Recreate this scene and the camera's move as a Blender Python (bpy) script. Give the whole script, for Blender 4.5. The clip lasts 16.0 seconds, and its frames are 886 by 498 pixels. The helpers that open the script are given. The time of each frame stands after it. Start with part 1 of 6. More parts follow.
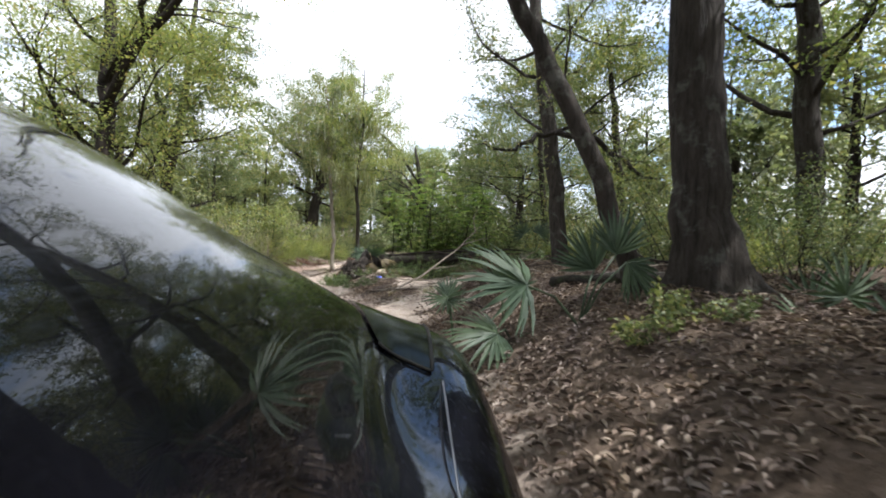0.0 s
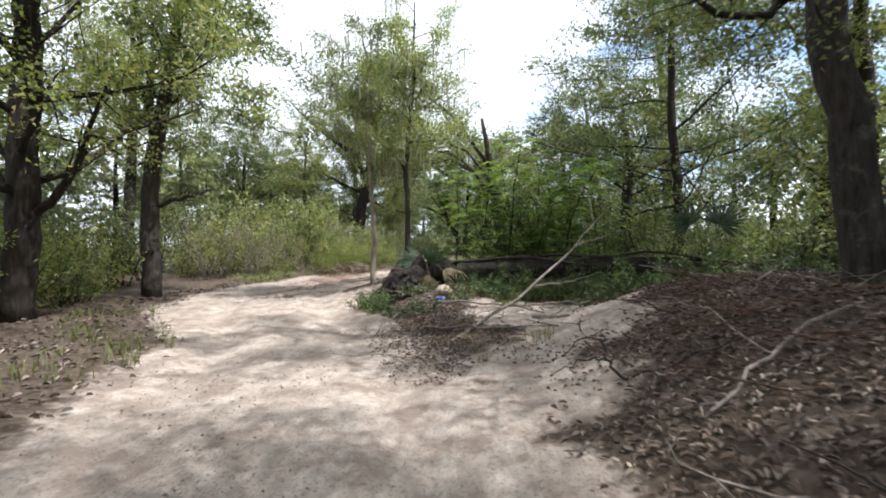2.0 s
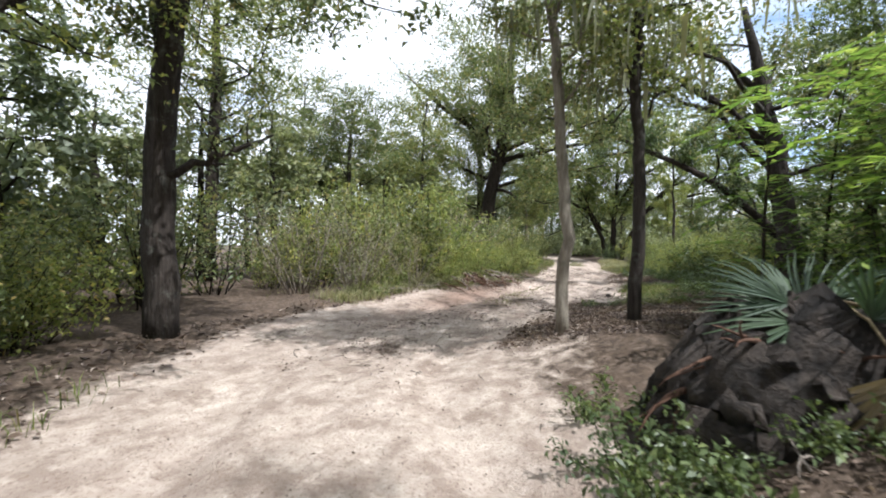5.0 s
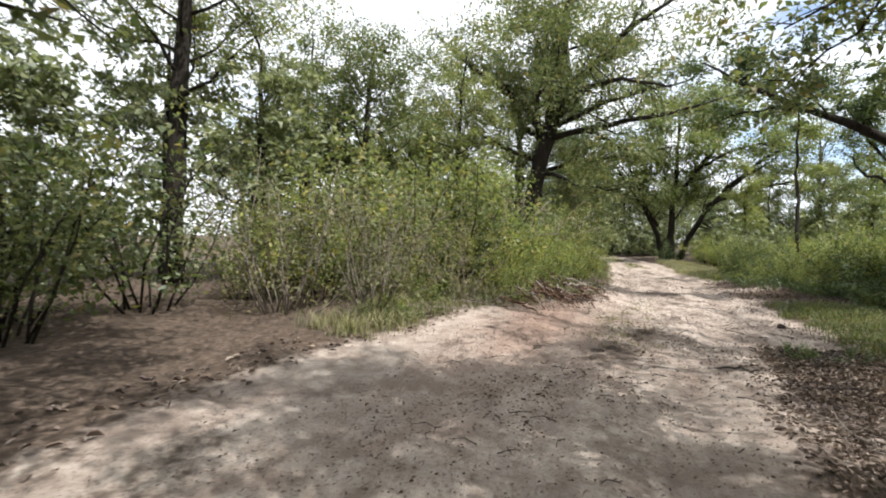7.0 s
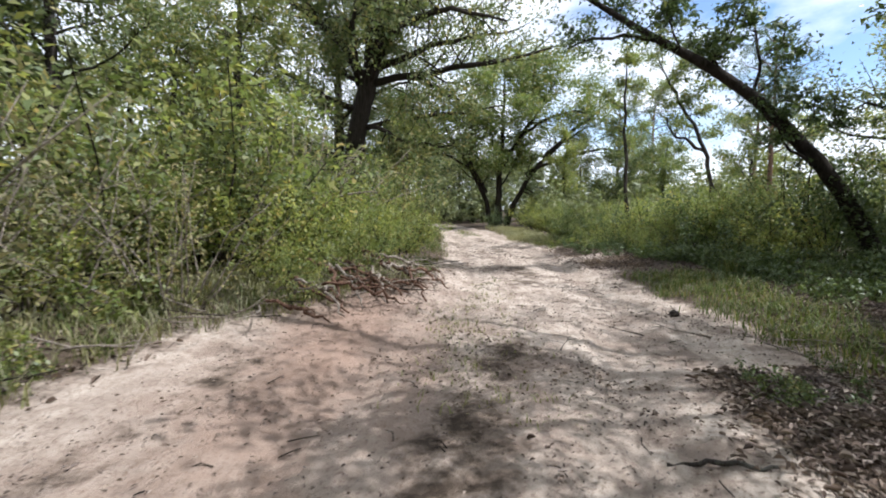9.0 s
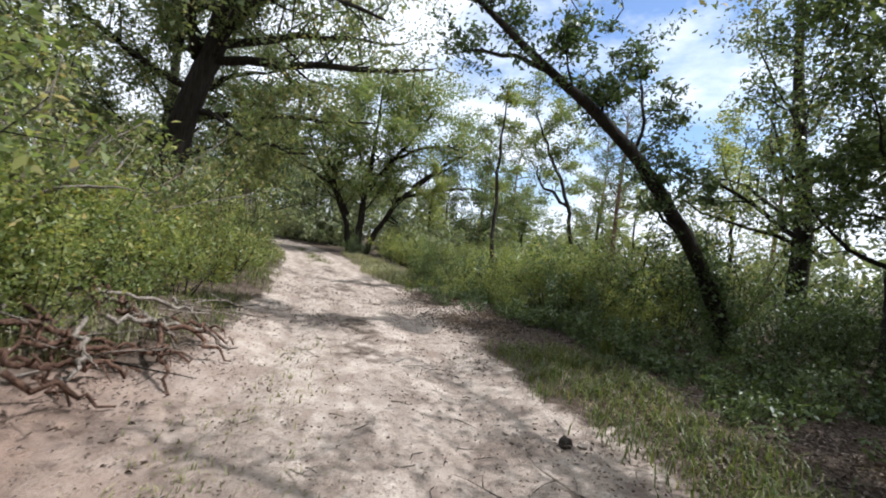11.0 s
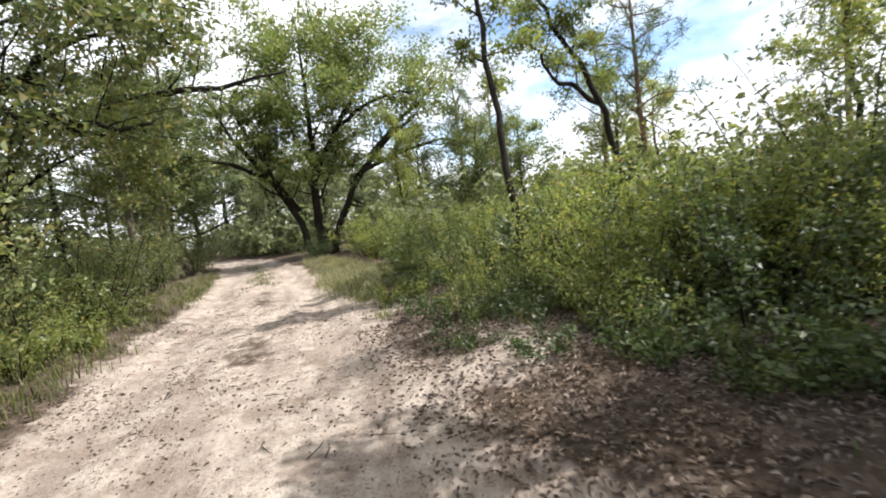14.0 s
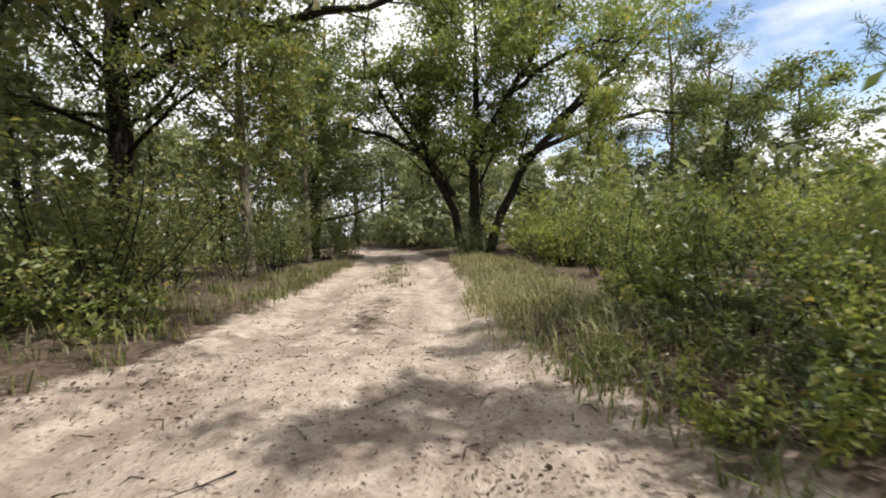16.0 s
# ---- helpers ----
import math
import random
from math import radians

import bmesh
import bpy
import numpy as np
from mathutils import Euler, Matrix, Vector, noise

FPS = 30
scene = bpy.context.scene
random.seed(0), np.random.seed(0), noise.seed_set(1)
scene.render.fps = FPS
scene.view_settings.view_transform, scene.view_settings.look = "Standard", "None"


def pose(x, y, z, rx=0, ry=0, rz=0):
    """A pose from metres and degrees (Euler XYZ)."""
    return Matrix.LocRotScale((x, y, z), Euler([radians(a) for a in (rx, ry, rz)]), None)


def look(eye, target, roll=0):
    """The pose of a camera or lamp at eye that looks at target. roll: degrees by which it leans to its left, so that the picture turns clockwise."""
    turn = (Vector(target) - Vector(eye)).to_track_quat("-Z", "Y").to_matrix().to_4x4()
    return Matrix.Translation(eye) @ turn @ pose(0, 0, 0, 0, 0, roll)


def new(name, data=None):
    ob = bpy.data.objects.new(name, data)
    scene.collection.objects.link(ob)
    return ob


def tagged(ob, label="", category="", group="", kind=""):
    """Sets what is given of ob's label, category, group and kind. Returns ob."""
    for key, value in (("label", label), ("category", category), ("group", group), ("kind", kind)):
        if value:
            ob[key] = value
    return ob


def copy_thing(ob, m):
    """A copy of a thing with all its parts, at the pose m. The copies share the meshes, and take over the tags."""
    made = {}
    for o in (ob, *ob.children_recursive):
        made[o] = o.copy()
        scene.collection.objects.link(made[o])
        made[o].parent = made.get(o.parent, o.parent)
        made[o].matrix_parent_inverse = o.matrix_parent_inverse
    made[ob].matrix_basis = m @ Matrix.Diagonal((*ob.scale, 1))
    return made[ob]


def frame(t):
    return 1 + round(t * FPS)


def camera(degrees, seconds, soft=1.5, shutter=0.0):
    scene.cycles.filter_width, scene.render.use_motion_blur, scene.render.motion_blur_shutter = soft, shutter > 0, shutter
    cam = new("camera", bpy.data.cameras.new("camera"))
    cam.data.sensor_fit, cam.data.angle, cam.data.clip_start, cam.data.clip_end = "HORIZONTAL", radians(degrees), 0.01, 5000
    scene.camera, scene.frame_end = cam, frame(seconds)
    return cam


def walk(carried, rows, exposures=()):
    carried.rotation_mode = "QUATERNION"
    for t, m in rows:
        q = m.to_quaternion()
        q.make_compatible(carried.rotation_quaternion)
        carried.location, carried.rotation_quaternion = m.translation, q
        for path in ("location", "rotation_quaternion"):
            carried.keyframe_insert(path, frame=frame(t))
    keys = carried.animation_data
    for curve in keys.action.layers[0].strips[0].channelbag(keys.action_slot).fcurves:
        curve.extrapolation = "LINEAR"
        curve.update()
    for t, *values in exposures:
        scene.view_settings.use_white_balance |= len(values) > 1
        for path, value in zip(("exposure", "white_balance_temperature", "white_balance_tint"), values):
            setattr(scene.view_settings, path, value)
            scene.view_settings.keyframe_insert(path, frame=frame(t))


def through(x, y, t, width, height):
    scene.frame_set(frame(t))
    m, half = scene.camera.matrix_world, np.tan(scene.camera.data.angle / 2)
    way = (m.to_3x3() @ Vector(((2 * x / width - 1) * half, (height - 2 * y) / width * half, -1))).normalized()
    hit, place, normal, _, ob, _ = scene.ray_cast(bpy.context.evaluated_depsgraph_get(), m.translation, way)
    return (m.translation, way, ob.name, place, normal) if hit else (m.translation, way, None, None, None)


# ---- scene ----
cam = camera(90.2, 16.0, 1.9, 0.2)
PATH = [
    (0, (0.0, 0.0, 1.019), (0.0, 2.0, 0.988), 0.3),
    (0.5, (-0.106, 0.985, 0.998), (-0.135, 2.985, 0.964), -0.2),
    (1, (-0.253, 1.928, 0.979), (-0.358, 3.925, 0.946), -3.1),
    (1.5, (-0.435, 2.866, 0.982), (-0.606, 4.859, 0.952), -0.2),
    (2, (-0.656, 3.754, 0.977), (-0.893, 5.739, 0.957), -0.4),
    (2.5, (-0.904, 4.554, 0.951), (-1.222, 6.528, 0.937), -0.3),
    (3, (-1.201, 5.361, 0.953), (-1.617, 7.317, 0.925), -1.5),
    (3.5, (-1.53, 6.101, 0.927), (-2.031, 8.036, 0.9), -1.9),
    (4, (-1.905, 6.874, 0.951), (-2.494, 8.785, 0.925), 0.2),
    (4.5, (-2.273, 7.581, 0.996), (-2.938, 9.467, 0.956), 1.8),
    (4.7, (-2.408, 7.838, 1.004), (-3.103, 9.713, 0.973), 1.1),
    (6.8, (-4.31, 10.78, 0.991), (-5.155, 12.592, 0.966), -0.9),
    (7, (-4.415, 11.019, 0.99), (-5.223, 12.848, 0.944), 0.9),
    (7.5, (-4.601, 11.672, 0.982), (-5.26, 13.56, 0.919), -0.4),
    (8, (-4.704, 12.372, 0.959), (-5.191, 14.309, 0.856), 1.5),
    (8.5, (-4.696, 13.083, 0.917), (-4.997, 15.055, 0.774), 2.5),
    (9, (-4.611, 13.711, 0.881), (-4.709, 15.701, 0.708), -0.1),
    (9.5, (-4.477, 14.165, 0.896), (-4.413, 16.159, 0.758), 3.3),
    (10, (-4.412, 14.493, 0.938), (-4.197, 16.479, 0.847), 6.2),
    (10.2, (-4.397, 14.63, 0.954), (-4.113, 16.609, 0.879), 6.9),
    (12.3, (-3.754, 16.869, 1.062), (-2.949, 18.7, 1.054), 1.1),
    (12.5, (-3.671, 17.13, 1.062), (-2.85, 18.953, 1.023), -0.6),
    (13, (-3.462, 17.837, 1.059), (-2.688, 19.68, 0.992), -0.8),
    (13.5, (-3.284, 18.513, 1.04), (-2.601, 20.389, 0.923), -4.4),
    (14, (-3.188, 19.312, 0.972), (-2.637, 21.228, 0.817), -7.8),
    (14.5, (-3.145, 20.214, 0.914), (-2.771, 22.174, 0.775), -4.9),
    (15, (-3.182, 21.168, 0.872), (-3.004, 23.157, 0.752), -3.3),
    (15.5, (-3.198, 22.117, 0.802), (-3.188, 24.115, 0.718), -2.5),
    (16, (-3.234, 23.086, 0.702), (-3.333, 25.083, 0.631), -2.6),
]
walk(cam, [(t, look(eye, target, roll)) for t, eye, target, roll in PATH],
     exposures=[(0.0, 0.95, 6000, 10), (1.0, 1.0, 5950, 10), (2.5, 0.68, 5900, 10), (4.7, 0.75, 5850, 10), (6.8, 0.65, 6200, 10), (8.5, 0.62, 5950, 10), (10.2, 0.45, 5750, 10), (12.3, 0.42, 6050, 10), (13.5, 0.55, 6150, 10), (14.5, 0.82, 6350, 10), (15.5, 0.55, 6450, 10), (16.0, 0.38, 6600, 10)])

# ---- world and sun ----
SUN_EL, SUN_ROT = radians(57), radians(104)
world = bpy.data.worlds.new("sky")
scene.world = world
world.use_nodes = True
wn, wl = world.node_tree.nodes, world.node_tree.links
wn.clear()
w_out, w_bg = wn.new("ShaderNodeOutputWorld"), wn.new("ShaderNodeBackground")
w_sky = wn.new("ShaderNodeTexSky")
w_sky.sky_type, w_sky.sun_disc = "NISHITA", False
w_sky.sun_elevation, w_sky.sun_rotation = SUN_EL, SUN_ROT
w_sky.air_density, w_sky.dust_density = 1.0, 0.6
w_co, w_map, w_noise, w_ramp, w_mix = (wn.new(n) for n in (
    "ShaderNodeTexCoord", "ShaderNodeMapping", "ShaderNodeTexNoise", "ShaderNodeValToRGB", "ShaderNodeMixRGB"))
w_map.inputs["Scale"].default_value = (1.0, 1.0, 2.4)
w_map.inputs["Location"].default_value = (0.3, 1.1, 0.2)
w_noise.inputs["Scale"].default_value, w_noise.inputs["Detail"].default_value = 2.6, 8.0
w_noise.inputs["Roughness"].default_value = 0.6
w_ramp.color_ramp.elements[0].position, w_ramp.color_ramp.elements[1].position = 0.32, 0.54
w_mix.inputs[2].default_value = (11.2, 11.3, 11.6, 1.0)
wl.new(w_co.outputs["Generated"], w_map.inputs["Vector"])
wl.new(w_map.outputs["Vector"], w_noise.inputs["Vector"])
# broken cloud: thick over most of the sky, thinner towards the north-east
w_dot, w_thin, w_add = wn.new("ShaderNodeVectorMath"), wn.new("ShaderNodeMapRange"), wn.new("ShaderNodeMath")
w_dot.operation = "DOT_PRODUCT"
w_dot.inputs[1].default_value = (0.47, 0.76, 0.45)
w_thin.inputs[1].default_value, w_thin.inputs[2].default_value, w_thin.inputs[3].default_value, w_thin.inputs[4].default_value = 0.86, 1.0, 0.1, -0.14
wl.new(w_co.outputs["Generated"], w_dot.inputs[0])
wl.new(w_dot.outputs["Value"], w_thin.inputs[0])
wl.new(w_noise.outputs["Fac"], w_add.inputs[0])
wl.new(w_thin.outputs[0], w_add.inputs[1])
wl.new(w_add.outputs[0], w_ramp.inputs["Fac"])
wl.new(w_ramp.outputs["Color"], w_mix.inputs[0])
w_gain = wn.new("ShaderNodeMixRGB")
w_gain.blend_type = "MULTIPLY"
w_gain.inputs[0].default_value, w_gain.inputs[2].default_value = 1.0, (1.6, 1.6, 1.65, 1.0)
wl.new(w_sky.outputs["Color"], w_gain.inputs[1])
wl.new(w_gain.outputs["Color"], w_mix.inputs[1])
wl.new(w_mix.outputs["Color"], w_bg.inputs["Color"])
wl.new(w_bg.outputs["Background"], w_out.inputs["Surface"])
w_bg.inputs["Strength"].default_value = 0.088

sun_way = Vector((math.sin(SUN_ROT) * math.cos(SUN_EL), math.cos(SUN_ROT) * math.cos(SUN_EL), math.sin(SUN_EL)))
sun = new("sun", bpy.data.lights.new("sun", "SUN"))
sun.data.energy, sun.data.angle, sun.data.color = 4.9, radians(0.7), (1.0, 0.96, 0.9)
sun.matrix_world = look(sun_way * 60, (0, 0, 0))


# ---- materials ----
def material(name):
    m = bpy.data.materials.new(name)
    m.use_nodes = True
    n, l = m.node_tree.nodes, m.node_tree.links
    return m, n, l, n["Principled BSDF"]


def ramp(n, l, fac, stops):
    r = n.new("ShaderNodeValToRGB")
    while len(r.color_ramp.elements) < len(stops):
        r.color_ramp.elements.new(0.5)
    for e, (p, c) in zip(r.color_ramp.elements, stops):
        e.position, e.color = p, (*c, 1.0)
    l.new(fac, r.inputs["Fac"])
    return r.outputs["Color"]


def noise_node(n, l, scale, detail=4.0, rough=0.55, stretch=None):
    co = n.new("ShaderNodeTexCoord").outputs["Object"]
    if stretch:
        mp = n.new("ShaderNodeMapping")
        mp.inputs["Scale"].default_value = stretch
        l.new(co, mp.inputs["Vector"])
        co = mp.outputs["Vector"]
    t = n.new("ShaderNodeTexNoise")
    t.inputs["Scale"].default_value, t.inputs["Detail"].default_value, t.inputs["Roughness"].default_value = scale, detail, rough
    l.new(co, t.inputs["Vector"])
    return t.outputs["Fac"]


def mixed(n, l, fac, a, b, blend="MIX"):
    m = n.new("ShaderNodeMixRGB")
    m.blend_type = blend
    for s, v in zip(m.inputs, (fac, a, b)):
        if isinstance(v, (int, float)):
            s.default_value = v
        elif isinstance(v, tuple):
            s.default_value = (*v, 1.0)
        else:
            l.new(v, s)
    return m.outputs["Color"]


def bumped(n, l, bsdf, height, strength, distance):
    b = n.new("ShaderNodeBump")
    b.inputs["Strength"].default_value, b.inputs["Distance"].default_value = strength, distance
    l.new(height, b.inputs["Height"])
    l.new(b.outputs["Normal"], bsdf.inputs["Normal"])


def leaf_material(name, stops, through=0.4, rough=0.5):
    """Foliage: each leaf its own green, some light shines through."""
    m, n, l, b = material(name)
    isl = n.new("ShaderNodeNewGeometry").outputs["Random Per Island"]
    col = ramp(n, l, isl, stops)
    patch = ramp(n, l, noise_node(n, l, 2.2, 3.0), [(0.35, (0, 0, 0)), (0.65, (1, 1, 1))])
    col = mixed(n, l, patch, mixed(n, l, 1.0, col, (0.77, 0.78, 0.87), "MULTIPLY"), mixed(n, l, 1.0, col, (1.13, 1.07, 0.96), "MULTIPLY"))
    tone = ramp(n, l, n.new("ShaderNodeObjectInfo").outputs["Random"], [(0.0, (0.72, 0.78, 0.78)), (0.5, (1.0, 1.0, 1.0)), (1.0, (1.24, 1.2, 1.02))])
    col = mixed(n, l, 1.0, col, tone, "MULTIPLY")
    l.new(col, b.inputs["Base Color"])
    b.inputs["Roughness"].default_value = rough
    b.inputs["Specular IOR Level"].default_value = 0.5
    tr, mx = n.new("ShaderNodeBsdfTranslucent"), n.new("ShaderNodeMixShader")
    l.new(mixed(n, l, 1.0, col, (1.23, 1.28, 0.85), "MULTIPLY"), tr.inputs["Color"])
    mx.inputs[0].default_value = through
    l.new(b.outputs[0], mx.inputs[1])
    l.new(tr.outputs[0], mx.inputs[2])
    l.new(mx.outputs[0], n["Material Output"].inputs["Surface"])
    return m


def bark_material(name, dark, light, lichen=None):
    m, n, l, b = material(name)
    ridges = noise_node(n, l, 26.0, 6.0, 0.7, (1.0, 1.0, 0.16))
    col = ramp(n, l, ridges, [(0.32, dark), (0.68, light)])
    if lichen:
        spots = noise_node(n, l, 5.0, 5.0, 0.7)
        k = ramp(n, l, spots, [(0.55, (0, 0, 0)), (0.66, (0.8, 0.8, 0.8))])
        col = mixed(n, l, k, col, lichen)
    l.new(col, b.inputs["Base Color"])
    b.inputs["Roughness"].default_value = 0.9
    b.inputs["Specular IOR Level"].default_value = 0.2
    bumped(n, l, b, ridges, 1.0, 0.04)
    return m


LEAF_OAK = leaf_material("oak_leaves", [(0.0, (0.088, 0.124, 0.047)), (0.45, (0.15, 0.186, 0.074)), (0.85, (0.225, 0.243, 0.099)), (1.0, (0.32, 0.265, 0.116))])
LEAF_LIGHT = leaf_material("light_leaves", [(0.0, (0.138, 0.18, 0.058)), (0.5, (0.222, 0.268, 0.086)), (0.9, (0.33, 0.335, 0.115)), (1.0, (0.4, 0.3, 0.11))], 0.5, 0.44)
# dark leaf tone: shade on shrubs, ivy and thicket oaks put into the colour
LEAF_SHADED = leaf_material("shaded_leaves", [(0.0, (0.055, 0.082, 0.03)), (0.5, (0.09, 0.13, 0.046)), (1.0, (0.15, 0.185, 0.07))], 0.35, 0.46)
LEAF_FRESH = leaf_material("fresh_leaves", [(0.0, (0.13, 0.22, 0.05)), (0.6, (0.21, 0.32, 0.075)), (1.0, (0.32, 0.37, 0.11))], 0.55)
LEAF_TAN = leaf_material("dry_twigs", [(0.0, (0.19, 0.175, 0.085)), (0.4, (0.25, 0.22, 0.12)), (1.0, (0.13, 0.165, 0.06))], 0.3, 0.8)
# far foliage, paler and greyer: distance haze put into the leaf colour
LEAF_HAZY = leaf_material("hazy_far_leaves", [(0.0, (0.125, 0.155, 0.085)), (0.5, (0.19, 0.22, 0.125)), (1.0, (0.275, 0.29, 0.165))], 0.4)
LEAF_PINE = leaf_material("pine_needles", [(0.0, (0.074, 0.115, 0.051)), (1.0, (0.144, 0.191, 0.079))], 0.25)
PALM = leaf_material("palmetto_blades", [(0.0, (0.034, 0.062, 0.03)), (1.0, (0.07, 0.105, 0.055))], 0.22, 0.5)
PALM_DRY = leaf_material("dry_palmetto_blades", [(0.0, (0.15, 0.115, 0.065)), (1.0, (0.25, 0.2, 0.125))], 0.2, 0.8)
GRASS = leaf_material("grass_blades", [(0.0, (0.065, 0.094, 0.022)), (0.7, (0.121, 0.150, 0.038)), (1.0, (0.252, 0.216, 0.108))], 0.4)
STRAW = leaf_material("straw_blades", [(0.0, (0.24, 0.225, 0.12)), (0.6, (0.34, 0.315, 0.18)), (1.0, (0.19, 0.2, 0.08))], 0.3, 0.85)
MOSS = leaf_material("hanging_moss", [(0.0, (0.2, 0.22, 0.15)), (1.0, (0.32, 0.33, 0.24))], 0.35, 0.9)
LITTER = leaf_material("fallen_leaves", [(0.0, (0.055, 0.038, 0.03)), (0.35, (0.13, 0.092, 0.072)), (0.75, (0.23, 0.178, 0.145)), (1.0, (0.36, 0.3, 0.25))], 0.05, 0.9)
ROOTWOOD = bark_material("rusty_root_bark", (0.05, 0.026, 0.017), (0.19, 0.11, 0.075))
BARK = bark_material("oak_bark", (0.015, 0.012, 0.0095), (0.064, 0.053, 0.045), (0.11, 0.11, 0.095))
BARK_DARK = bark_material("dark_bark", (0.011, 0.009, 0.007), (0.052, 0.041, 0.033))
BARK_PALE = bark_material("pale_bark", (0.13, 0.11, 0.085), (0.32, 0.285, 0.23), (0.12, 0.12, 0.09))
BARK_PINE = bark_material("pine_bark", (0.07, 0.04, 0.028), (0.22, 0.14, 0.095))
# log bark, darker than the other barks: the log's shade put into the colour
LOGBARK = bark_material("shaded_log_bark", (0.008, 0.006, 0.005), (0.04, 0.033, 0.026), (0.035, 0.045, 0.02))
DEADWOOD = bark_material("weathered_deadwood", (0.13, 0.105, 0.085), (0.36, 0.31, 0.26))


def ground_material():
    m, n, l, b = material("forest_floor")
    at = n.new("ShaderNodeAttribute")
    at.attribute_name = "sand"
    fine, mid, big = noise_node(n, l, 55.0, 5.0, 0.7), noise_node(n, l, 7.0, 6.0, 0.65), noise_node(n, l, 1.1, 4.0)
    rut = noise_node(n, l, 1.0, 5.0, 0.6, (3.6, 0.5, 1.0))
    sand = ramp(n, l, mid, [(0.28, (0.2, 0.153, 0.122)), (0.46, (0.43, 0.36, 0.297)), (0.7, (0.62, 0.54, 0.46))])
    sand = mixed(n, l, ramp(n, l, rut, [(0.45, (0, 0, 0)), (0.62, (0.7, 0.7, 0.7))]), sand, mixed(n, l, mid, (0.12, 0.088, 0.068), (0.29, 0.235, 0.195)))
    mott = noise_node(n, l, 2.6, 7.0, 0.7)
    sand = mixed(n, l, ramp(n, l, mott, [(0.5, (0, 0, 0)), (0.6, (0.8, 0.8, 0.8))]), sand, mixed(n, l, fine, (0.085, 0.06, 0.045), (0.27, 0.205, 0.16)))
    sand = mixed(n, l, mixed(n, l, 1.0, big, (0.6, 0.6, 0.6), "MULTIPLY"), sand, (0.38, 0.305, 0.255))
    sand = mixed(n, l, ramp(n, l, fine, [(0.52, (0, 0, 0)), (0.66, (0.75, 0.75, 0.75))]), sand, (0.15, 0.1, 0.075))
    loam = n.new("ShaderNodeAttribute")
    loam.attribute_name = "loam"
    sand = mixed(n, l, loam.outputs["Fac"], sand, ramp(n, l, mott, [(0.35, (0.13, 0.078, 0.055)), (0.55, (0.27, 0.18, 0.135)), (0.75, (0.42, 0.31, 0.25))]))
    vor = n.new("ShaderNodeTexVoronoi")
    vor.inputs["Scale"].default_value = 30.0
    l.new(n.new("ShaderNodeTexCoord").outputs["Object"], vor.inputs["Vector"])
    duff = mixed(n, l, 0.55, ramp(n, l, vor.outputs["Color"], [(0.2, (0.04, 0.029, 0.022)), (0.55, (0.1, 0.074, 0.057)), (0.9, (0.2, 0.155, 0.125))]),
                 ramp(n, l, mid, [(0.3, (0.04, 0.03, 0.022)), (0.7, (0.14, 0.1, 0.07))]))
    edge = n.new("ShaderNodeMath")
    edge.operation = "MULTIPLY_ADD"
    edge.inputs[1].default_value, edge.inputs[2].default_value = 0.9, -0.45
    l.new(mid, edge.inputs[0])
    plus = n.new("ShaderNodeMath")
    l.new(at.outputs["Fac"], plus.inputs[0])
    l.new(edge.outputs[0], plus.inputs[1])
    k = ramp(n, l, plus.outputs[0], [(0.36, (0, 0, 0)), (0.62, (1, 1, 1))])
    l.new(mixed(n, l, k, duff, sand), b.inputs["Base Color"])
    b.inputs["Roughness"].default_value = 0.95
    b.inputs["Specular IOR Level"].default_value = 0.15
    bumped(n, l, b, mixed(n, l, 0.5, mid, fine), 0.9, 0.04)
    return m


GROUND = ground_material()


# ---- the ground ----
TRAIL = [(-0.6, -30, 1.4), (-0.8, -8, 1.3), (-0.9, 0, 1.25), (-1.1, 3, 1.15), (-1.8, 6, 1.15), (-3.0, 8.6, 1.15), (-4.6, 11, 1.6), (-5.0, 13, 1.9),
         (-4.5, 16, 2.0), (-3.85, 18.5, 1.4), (-3.75, 21, 1.15), (-3.9, 24, 1.2), (-4.2, 28, 1.1), (-4.8, 33, 1.05), (-6.2, 41, 0.95), (-8.6, 47, 0.9), (-14, 53, 0.9), (-30, 60, 0.9)]
PATCHES = [(-0.35, 6.5, 0.55, 1.0), (0.1, 7.6, 0.6, 1.0), (-0.55, 5.5, 0.45, 1.0), (-0.5, 7.2, 0.5, 1.0), (-0.05, 9.4, 0.85, 1.0), (-0.75, 9.15, 0.4, 1.0), (-0.65, 9.75, 0.42, 1.0), (-0.5, 8.6, 0.4, 1.0), (0.3, 8.4, 0.55, 1.0), (-0.2, 8.5, 0.5, 1.0), (0.0, 7.9, 0.5, 1.0), (0.6, 9.8, 0.6, 0.9), (-1.0, 4.2, 0.5, 0.8), (-2.3, 18.8, 0.5, 0.7), (-2.3, 21.9, 0.65, 0.9), (-2.45, 22.8, 0.35, 0.9), (-2.65, 24.0, 0.45, 0.9)]


def trail_gap(x, y):
    """How far a place lies outside the trail's edge; below 0 on the trail."""
    best = np.full(np.shape(x), 1e9)
    for (x0, y0, h0), (x1, y1, h1) in zip(TRAIL, TRAIL[1:]):
        dx, dy = x1 - x0, y1 - y0
        k = np.clip(((x - x0) * dx + (y - y0) * dy) / (dx * dx + dy * dy), 0, 1)
        best = np.minimum(best, np.hypot(x - x0 - k * dx, y - y0 - k * dy) - (h0 + k * (h1 - h0)))
    return best


